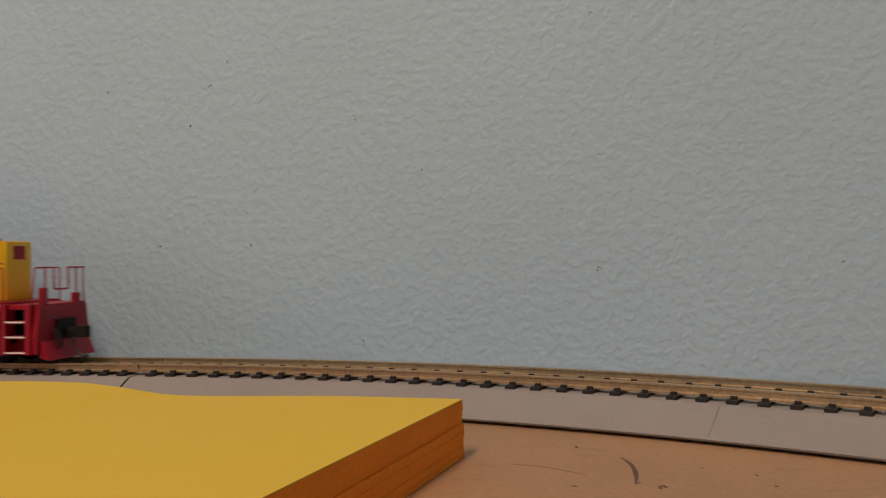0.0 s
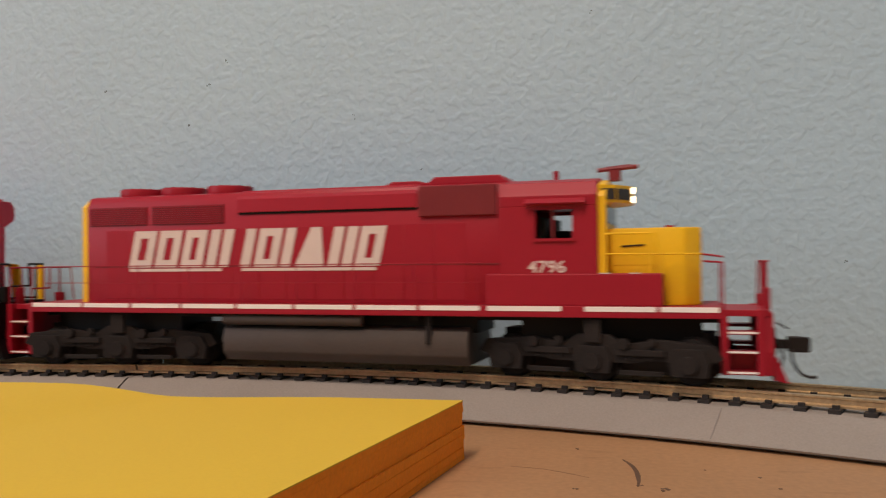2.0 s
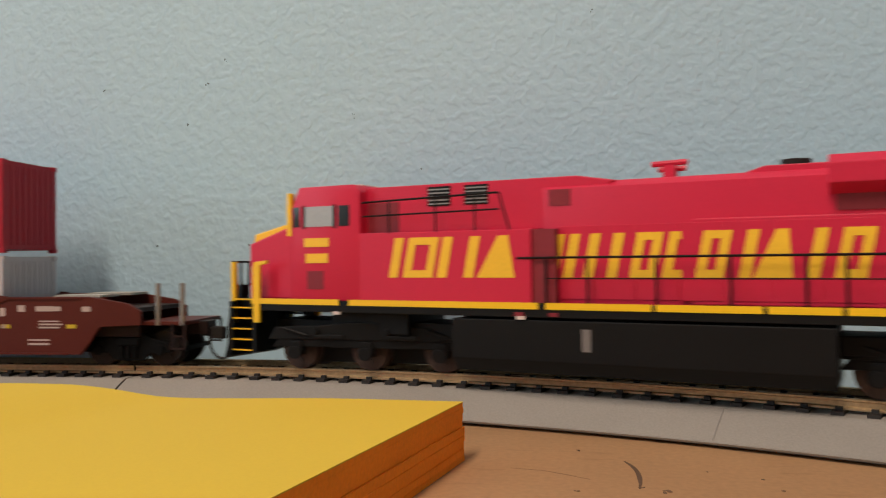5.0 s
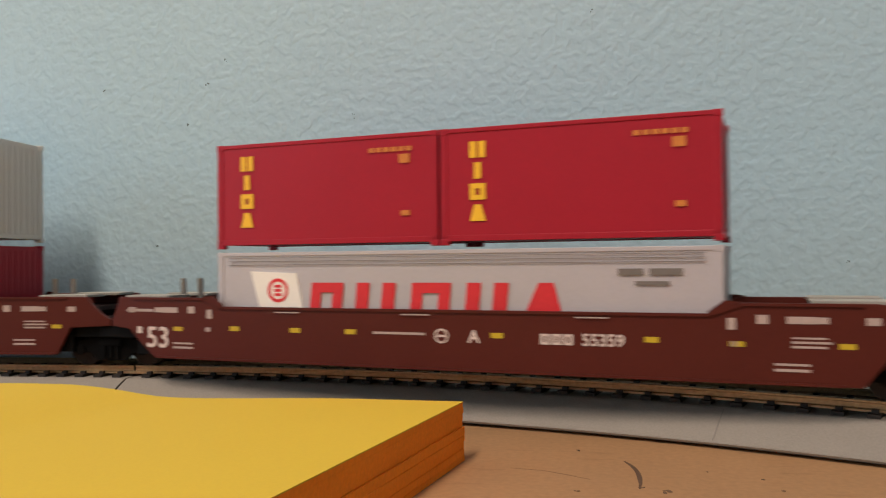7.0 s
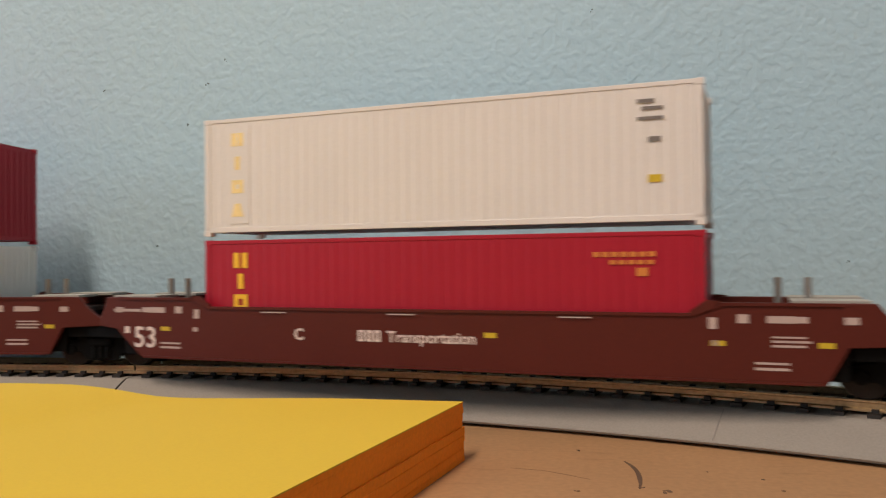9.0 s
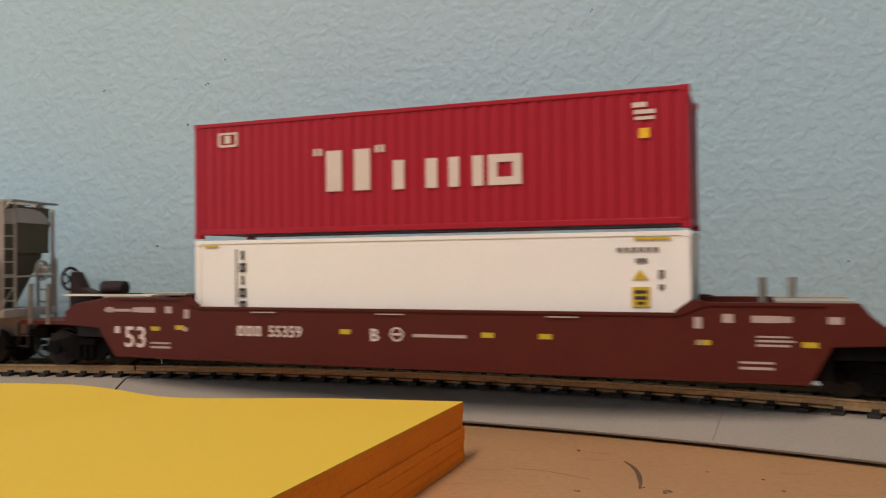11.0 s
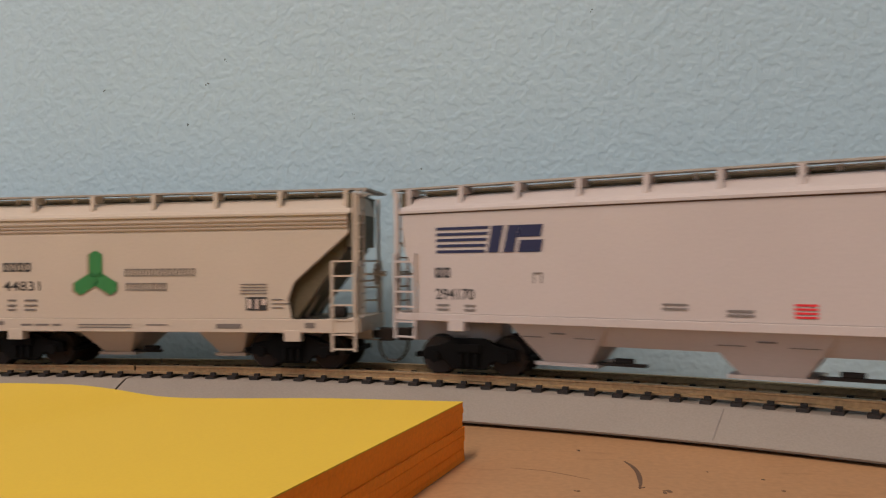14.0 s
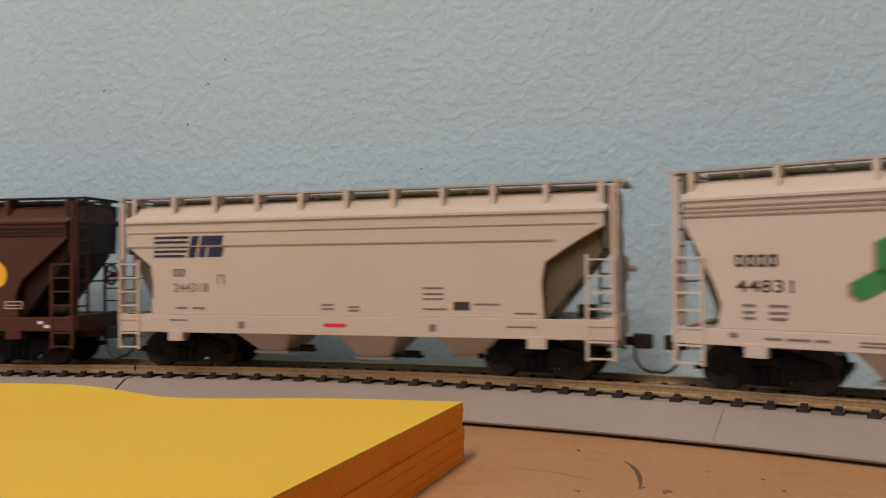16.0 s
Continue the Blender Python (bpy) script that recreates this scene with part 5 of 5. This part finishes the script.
def hopper(s, chord, label, mat, L, sill, roof, ends, bays, walk_posts, style, cut=7.0, fore=0.0):
    """Covered hopper: body with cut-back ends, eaves and sloped roof, roof walk, end cages with ladders, side sill, bays, trucks.
    L: half length over the roof; sill: (low, high) of the side sill; roof: (eaves, top); ends: half lengths of the body side from top to sill; fore: how far trucks and bays sit forward of the middle."""
    ob = thing("hopper_car", label, "hopper car", "covered hoppers")
    rolls(ob, s - fore, chord)
    w = 14.6
    eaves, top = roof
    top += 2.4
    ridge = top - 1.0          # the roof itself; the walks stand over it
    e = [(L - 1.0, eaves)] + list(ends)
    rear = [(L - 1.0, eaves)] + [(min(x + cut, L - 0.8 - 0.02 * (eaves - z)), z) for x, z in ends]
    prof = e + [(-x, z) for x, z in rear[::-1]]
    body = Form()
    if style == "round":
        # bulging sides: wide at mid height, drawn in to the eaves
        hs = [(sill[1], w - 0.2), (sill[1] + 6, w), (sill[1] + 14, w), (eaves - 5, w - 0.4), (eaves, w - 1.2)]
    else:
        hs = [(sill[1], w), (eaves, w)]
    for k in (-1, 1):
        part("side_sheet", Form().prism(prof, min(k * w, k * (w - 1.0)), max(k * w, k * (w - 1.0)), "y"), mat, ob, bevel=0.25)
    inner = ends[-1][0] - 2
    part("body", body.box(-inner, inner, -w + 1.0, w - 1.0, sill[1] - 1, eaves), mat, ob)
    # slope sheets seen inside the cut-back ends, their dark colour standing in for shade
    for d in (-1, 1):
        more = 0 if d > 0 else cut - 1
        x0, x1 = d * (ends[-1][0] - 3), d * (L - 2)
        part("slope_sheet", Form().prism([(x0, sill[1]), (d * (ends[-1][0] + 0.5 + more), sill[1]), (x1, eaves - 11), (x1, eaves), (x0, eaves)], -w + 2.4, w - 2.4, "y"), "olive" if mat != "umber" else "brown_dark", ob, "slope sheet coloured dark for shade")
    part("roof", Form().prism([(-w, eaves), (w, eaves), (w - 0.6, eaves + 1.2), (9, ridge - 0.8), (4, ridge), (-4, ridge), (-9, ridge - 0.8), (-w + 0.6, eaves + 1.2)], -L, L, "x"), mat, ob, bevel=0.3)
    for k in (-1, 1):
        a, b = sorted((k * (w - 0.3), k * (w + 0.55)))
        part("eaves_rail", Form().box(-L + 0.5, L - 0.5, a, b, eaves - 0.5, eaves + 0.35), mat, ob, bevel=0.12)
        if style not in ("ribbed", "fold"):
            a2, b2 = sorted((k * (w - 0.2), k * (w + 0.12)))
            part("roof_seam", Form().box(-L + 0.8, L - 0.8, a2, b2, eaves - 0.85, eaves - 0.5), "ink", ob, "dark joint under the roof edge")
        part("side_sill", Form().box(-L - 2, L + 2, a, b, sill[0], sill[1]), mat, ob, bevel=0.2)
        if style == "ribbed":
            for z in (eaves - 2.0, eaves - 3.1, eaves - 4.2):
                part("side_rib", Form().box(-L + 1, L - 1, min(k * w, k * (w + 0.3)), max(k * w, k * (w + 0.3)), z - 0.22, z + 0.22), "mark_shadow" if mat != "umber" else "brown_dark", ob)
        # thin tan strips paint the shading along the folds of the side
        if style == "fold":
            part("fold_shade", Form().box(-L + 1, L - 3, min(k * w, k * (w + 0.2)), max(k * w, k * (w + 0.2)), eaves - 3.6, eaves - 3.35), "mark_shadow", ob)
            part("fold_shade", Form().box(-L + 2, L - 14, min(k * w, k * (w + 0.25)), max(k * w, k * (w + 0.25)), eaves - 7.9, eaves - 7.5), "mark_shadow", ob)
    # roof walk on brackets
    for k in (-1, 1):
        part("roof_walk", Form().box(-L - 1.5, L + 1.5, min(k * 7.5, k * 11.5), max(k * 7.5, k * 11.5), top + 0.5, top + 1.0), "hopper_walk" if mat != "umber" else "brown_dark", ob, "grated roof walk")
    for i in range(walk_posts):
        x = -L + 2 + (2 * L - 4) * i / (walk_posts - 1)
        for k in (-1, 1):
            part("walk_bracket", Form().prism([(k * 7.5, top + 0.5), (k * 12.6, top + 0.5), (k * 12.9, eaves + 0.4), (k * 12.3, eaves + 0.4), (k * 11.6, top - 1.4), (k * 7.5, top - 1.8)], x - 0.7, x + 0.7, "x"), mat, ob)
    # added trough; its dark colour paints the shadow band under the walks
    part("hatch_trough", Form().prism([(-6.6, ridge - 0.4), (6.6, ridge - 0.4), (6.2, top + 0.3), (-6.2, top + 0.3)], -L + 4, L - 4, "x"), "olive" if mat != "umber" else "brown_dark", ob, "trough hatch cover coloured dark for shade", bevel=0.2)
    part("hatch_bar", Form().rod([(-L + 4, -7.0, top - 0.1), (L - 4, -7.0, top - 0.1)], 0.16), mat, ob)
    for i in range(6):
        x = -L * 0.8 + L * 0.32 * i
        part("hatch_clamp", Form().box(x - 0.5, x + 0.5, -7.2, 7.2, ridge - 0.2, top + 0.45), mat, ob, bevel=0.1)
    # ends
    for d in (-1, 1):
        q = lambda a, b: (min(d * a, d * b), max(d * a, d * b))
        part("end_sill", Form().box(*q(L - 1, L + 2.6), -14.4, 14.4, sill[0], sill[1] + 0.4), mat, ob, bevel=0.2)
        part("shear_plate", Form().box(*q(ends[-1][0], L + 2), -13.8, 13.8, sill[1] - 1.2, sill[1] - 0.4), mat, ob)
        # end sheet takes the same painted shade colour
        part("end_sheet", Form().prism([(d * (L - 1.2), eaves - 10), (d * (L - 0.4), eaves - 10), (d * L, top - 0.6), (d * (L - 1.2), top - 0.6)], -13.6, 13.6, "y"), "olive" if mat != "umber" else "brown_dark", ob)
        for y in (-13.9, 13.9):
            part("corner_post", Form().box(*q(L + 0.5, L + 1.4), y - 0.5, y + 0.5, sill[0], top - 0.6), mat, ob, bevel=0.1)
        for y in (-15.1, 15.1):
            f = Form()
            low = sill[0] - 5.6
            for x in (L - 5.6, L + 1.3):
                f.box(*q(x - 0.4, x + 0.4), y - 0.35, y + 0.35, sill[0] - 5.4, sill[1] + 17)
            z = sill[0] - 5.0
            while z < sill[1] + 17:
                f.box(*q(L - 5.6, L + 1.3), y - 0.28, y + 0.28, z, z + 0.5)
                z += 4.3
            part("side_ladder", f, mat, ob, "side ladder with sill step")
        f = Form()
        z = sill[1] + 3
        for y in (-13.6, -7.6):
            f.box(*q(L + 1.6, L + 2.3), y - 0.3, y + 0.3, sill[1], top + 0.6)
        while z < top:
            f.box(*q(L + 1.7, L + 2.2), -13.6, -7.6, z, z + 0.45)
            z += 4.2
        f.rod([(d * (L + 1.8), -13.9, sill[1] + 11), (d * (L + 1.8), 13.9, sill[1] + 11)], 0.3)
        part("end_ladder", f, mat, ob)
        f = Form()
        for y in (-4.5, 4.5):
            f.rod([(d * (ends[-1][0] + 1), y, sill[1]), (d * (L - 1), y * 1.8, eaves - 5)], 0.6, 6)
        part("end_brace", f, mat, ob)
        part("walk_end", Form().box(*q(L + 1.5, L + 4.2), -12, 12, top + 0.4, top + 1.0).rod([(d * (L + 1.6), -13.4, top - 3), (d * (L + 4), -12, top + 0.5)], 0.4), "hopper_walk" if mat != "umber" else "brown_dark", ob)
        part("center_sill", Form().box(*q(ends[-1][0] - 14, L + 3), -3.2, 3.2, 8.4, sill[0] + 1.6), mat, ob, bevel=0.2)
        coupler(ob, d * (L + 3), 3.0, d)
    # brake gear at the leading end
    part("brake_wheel", ring_wheel(L + 2.8, 5, sill[1] + 13, 3.3), mat, ob)
    part("brake_cylinder", Form().cyl((L - 9, -7, sill[1] + 1.8), 1.8, 5, "x", 14), "grime", ob, smooth=True)
    # bays
    bays = [(x0 + fore, x1 + fore, zb) for x0, x1, zb in bays]
    for x0, x1, zb in bays:
        m = (x0 + x1) / 2
        hw = (x1 - x0) / 2
        zt = sill[0] + 0.6
        ring = lambda h, y, z: [(m - h, -y, z), (m + h, -y, z), (m + h, y, z), (m - h, y, z)]
        bay = part("hopper_bay", Form().solid(ring(hw * 0.44, 6.2, zb), ring(hw, 13.2, zt)), mat, ob, bevel=0.25)
        part("outlet_gate", Form().box(m - hw * 0.62, m + hw * 0.62, -6.8, 6.8, zb - 0.7, zb + 0.2), mat, bay)
        part("gate_gear", Form().cyl((m + hw * 0.9, -5.5, zb + 1.2), 1.0, 5, "x", 8).box(m + hw * 0.6, m + hw * 1.5, -7, -5, zb + 0.2, zb + 0.9), "grime", bay)
        part("bay_stencil", bars_form([(m - 2, m + 2, zt - 3.2, zt - 2.8), (m - hw * 0.7, m - hw * 0.3, zt - 4.2, zt - 3.9), (m + hw * 0.3, m + hw * 0.7, zt - 4.2, zt - 3.9)], -11.9, 0), "mark_grey", bay) if zt - zb > 8 else None
    if style == "plain":
        for (_, p, _), (q, _, _) in zip(bays, bays[1:]):
            part("bay_saddle", Form().prism([(-8, 9.6), (8, 9.6), (13, sill[0] + 0.4), (-13, sill[0] + 0.4)], p - 6, q + 6, "x"), mat, ob, bevel=0.2)
    for x, sgn in ((chord / 2 + fore, -1), (-chord / 2 + fore, 1)):
        freight_truck(ob, x, pivot(sgn, chord))
        for k in (-1, 1):
            part("bolster_pad", Form().box(x - 2.6, x + 2.6, min(k * 15.3, k * 12), max(k * 15.3, k * 12), sill[0] - 2.6, sill[0] + 0.8), mat, ob, bevel=0.2)
    return ob


def striped_emblem(ob, x0, x1, z0, z1, y):
    """Dark blue emblem: stripes running into a solid slanted block pair."""
    n = 5
    h = (z1 - z0) / (2 * n - 1)
    m = x0 + (x1 - x0) * 0.5
    part("emblem_stripes", bars_form([(x0, m - i * 0.35, z1 - (2 * i + 1) * h, z1 - 2 * i * h) for i in range(n)], y, 0), "mark_blue", ob, "dark blue striped emblem")
    q = x1 - m
    part("emblem_block", bars_form([(m - q * 0.04, m + q * 0.17, z0, z1), (m + q * 0.24, m + q * 0.44, z0, z1), (m + q * 0.5, m + q * 0.9, z0 + 5 * h, z1), (m + q * 0.5, m + q * 0.9, z0, z0 + 4 * h)], y, 0.22), "mark_blue", ob)


def hoppers():
    y = -14.7
    a = hopper(-1341.7, 163, "long pale grey covered hopper car with a dark blue striped emblem", "hopper", 99, (15.2, 17.3), (46.2, 50.0),
               [(97.6, 41.5), (90, 34.2), (86.6, 29), (85.6, 24), (86, 17.3)], [(-67, -38, 4.4), (-17, 15, 4.2), (33.5, 68, 4.2)], 12, "plain", fore=1.8)
    built = set(a.children)
    striped_emblem(a, -88, -54, 34.2, 41.4, y)
    part("reporting_mark", bars_form(blocks(-88.4, -83, 27.4, 30.2, 2, 0, 0.34), y, 0), "mark_black", a)
    writing("fleet_number", "294170", -88.4, 21.4, 2.9, y + 0.04, "mark_black", a, bold=0.05)
    part("stencil", bars_form([(-88, -84, 19.4, 20.0), (-79, -75.5, 19.4, 20.0), (-88, -84, 18.2, 18.8), (-79, -75.5, 18.2, 18.8)], y, 0), "mark_grey", a)
    part("stencil", bars_form([(-24, -18, 19.8, 20.4), (-24, -18, 20.9, 21.4), (-9, -3, 18.6, 19.2), (-9, -3, 19.6, 20.2), (29, 33, 18.6, 19.0), (29, 33, 19.5, 19.9), (70, 75.5, 22.6, 23.0), (70, 75.5, 24.4, 24.8), (81, 84, 23.4, 23.8)], y, 0), "mark_grey", a)
    part("stencil", bars_form([(5.4, 10.2, 18.6 + 0.9 * i, 19.1 + 0.9 * i) for i in range(4)], y, 0), "mark_red", a)
    part("label_plate", bars_form([(56, 64, 18.9, 22.4)], y, 0), "mark_black", a, "black stencilled label plate")
    part("label_print", bars_form([(56.8, 59.4, 20.8, 21.6), (60.4, 63.2, 20.8, 21.6), (56.8, 63, 19.4, 19.8)], y - 0.1, 0), "cream", a)
    part("stencil_frame", bars_form([(-58, -57.6, 26, 28.6), (-55.8, -55.4, 26, 28.6), (-58, -55.4, 28.4, 28.8)], y, 0), "mark_grey", a)

    for mark in set(a.children) - built:
        mark.location.x += 1.8 * MM

    b = hopper(-1527.5, 92, "short cream covered hopper car with a green three-armed emblem", "sand", 64, (11.2, 15.2), (46.5, 50.6),
               [(63.4, 40.6), (46.4, 26.0), (44.6, 21), (45.6, 15.2)], [(-26, -6, 3.9), (14.5, 31, 3.9)], 7, "ribbed", 9.5)
    for ang in (90, 210, 330):
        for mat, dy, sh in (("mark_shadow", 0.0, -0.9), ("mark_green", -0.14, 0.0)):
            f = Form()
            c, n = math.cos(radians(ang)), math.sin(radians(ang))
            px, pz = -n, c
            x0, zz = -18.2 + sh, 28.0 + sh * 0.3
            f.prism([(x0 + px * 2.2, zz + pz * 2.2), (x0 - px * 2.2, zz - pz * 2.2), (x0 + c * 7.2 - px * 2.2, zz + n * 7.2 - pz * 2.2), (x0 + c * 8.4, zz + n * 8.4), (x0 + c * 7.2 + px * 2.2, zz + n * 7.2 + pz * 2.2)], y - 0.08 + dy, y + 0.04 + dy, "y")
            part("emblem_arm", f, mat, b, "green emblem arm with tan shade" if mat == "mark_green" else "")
    part("reporting_mark", bars_form(blocks(-50.6, -40.4, 30.0, 32.8, 4, 0, 0.3), y, 0), "mark_black", b)
    writing("fleet_number", "44831", -50.6, 24.0, 2.9, y + 0.04, "mark_black", b, bold=0.03, wide=1.35)
    part("stencil", bars_form([(-49, -46, 20.6, 21.2), (-43, -38.6, 20.6, 21.2), (-49, -46, 19.0, 19.6), (-43, -38.6, 19.0, 19.6), (-49, -46, 17.6, 18.2), (-43, -39, 17.6, 18.2)], y, 0), "mark_grey", b)
    part("lettering", bars_form(blocks(-8.4, 15.4, 28.2, 30.6, 12, 0, 0.26, 0.25) + blocks(-8, 6, 23.8, 26.2, 8, 0, 0.26, 0.25), y, 0), "mark_grey", b, "small dark lettering")
    part("stencil", bars_form([(29.6, 38, 25.4 - 0.9 * i, 25.8 - 0.9 * i) for i in range(4)] + [(39.4, 43, 20.8, 21.2), (39.4, 45, 19.6, 20.0), (39.4, 43, 18.4, 18.8)], y, 0), "mark_grey", b)
    part("label_plate", bars_form([(31.4, 38, 17.8, 21.8)], y, 0), "mark_black", b, "black stencilled label plate")
    part("label_print", bars_form([(32, 33, 18.4, 21.2), (34.4, 35.2, 18.2, 21.2), (36.4, 37.6, 19.4, 21.2)], y - 0.1, 0), "cream", b)
    part("stencil", bars_form([(-52, -50, 13.2, 14.4), (-44, -40, 13.0, 13.6), (-39, -34, 13.0, 13.6), (-33, -30, 13.0, 13.6), (-24, -6, 13.2, 13.6), (-24, -6, 12.4, 12.8), (-1, 6, 13.2, 13.6), (22, 30, 12.4, 13.8), (50, 53, 12.6, 14.2)], -15.2, 0), "mark_grey", b)

    c = hopper(-1689.8, 112, "cream covered hopper car with dark blue emblem and folded sides", "sand", 75, (11.0, 16.4), (45.0, 49.6),
               [(74, 40.8), (68, 37.6), (58.4, 31.4), (57.4, 26), (58, 16.4)], [(-37, -18, 5.0), (-4, 16, 4.0), (26.5, 45, 5.0)], 11, "fold")
    striped_emblem(c, -64, -38.6, 34, 40.4, y)
    part("reporting_mark", bars_form(blocks(-57, -52.4, 28.2, 30.4, 2, 0, 0.34), y, 0), "mark_grey", c)
    writing("fleet_number", "244318", -57, 23.4, 2.6, y + 0.04, "mark_grey", c, bold=0.03, wide=1.1)
    part("stencil", bars_form([(-56, -52, 18.2, 18.8), (-50, -46, 18.2, 18.8), (-7, -3, 19.6, 20.0), (-7, -3, 18.4, 18.8), (1.5, 5, 18.0, 18.4), (1.5, 5, 19.0, 19.4), (24, 30, 24.4, 24.8), (24, 30, 22.8, 23.2), (24, 30, 21.4, 21.8), (24, 31, 18.6, 19.0), (39, 46, 20, 20.4), (50, 56, 17.6, 18.0)], y, 0), "mark_grey", c)
    part("label_plate", bars_form([(33, 37.6, 18.6, 20.8)], y, 0), "mark_black", c)
    part("stencil", bars_form([(-6, 1, 13.4, 14.4)], -15.2, 0), "mark_red", c)
    part("stencil", bars_form([(-58, -52, 14.6, 15.0), (48, 56, 14.0, 14.4), (-34, -32, 12.6, 14.6), (26, 28, 12.6, 14.6)], -15.2, 0), "mark_grey", c)
    part("stencil_frame", bars_form([(-41.4, -41.1, 25.6, 28.4), (-39.4, -39.1, 25.6, 28.4), (-41.4, -39.1, 28.3, 28.6)], y, 0), "mark_grey", c)

    d = hopper(-1864, 112, "dark brown covered hopper car with pale markings", "umber", 75, (11.2, 15.6), (45.6, 50.2),
               [(74.4, 40.6), (58.4, 27.0), (56.6, 22), (57.6, 15.6)], [(-37, -16, 4.0), (16, 37, 4.0)], 8, "ribbed")
    part("emblem", Form().cyl((49.0, y - 0.02, 29), 4.6, 0.1, "y", 24), "gold", d, "round yellow emblem")
    part("stencil", bars_form([(53, 59, 18.2, 18.45), (53, 59, 20.35, 20.6), (53, 53.25, 18.2, 20.6), (58.75, 59, 18.2, 20.6), (53.8, 58.2, 19.2, 19.5)], y, 0), "cream", d)
    part("stencil", bars_form([(64.6, 66.4, 13.4, 14.4), (66.8, 68.6, 12.2, 13.2)], -15.2, 0), "white", d)


hoppers()

motions()
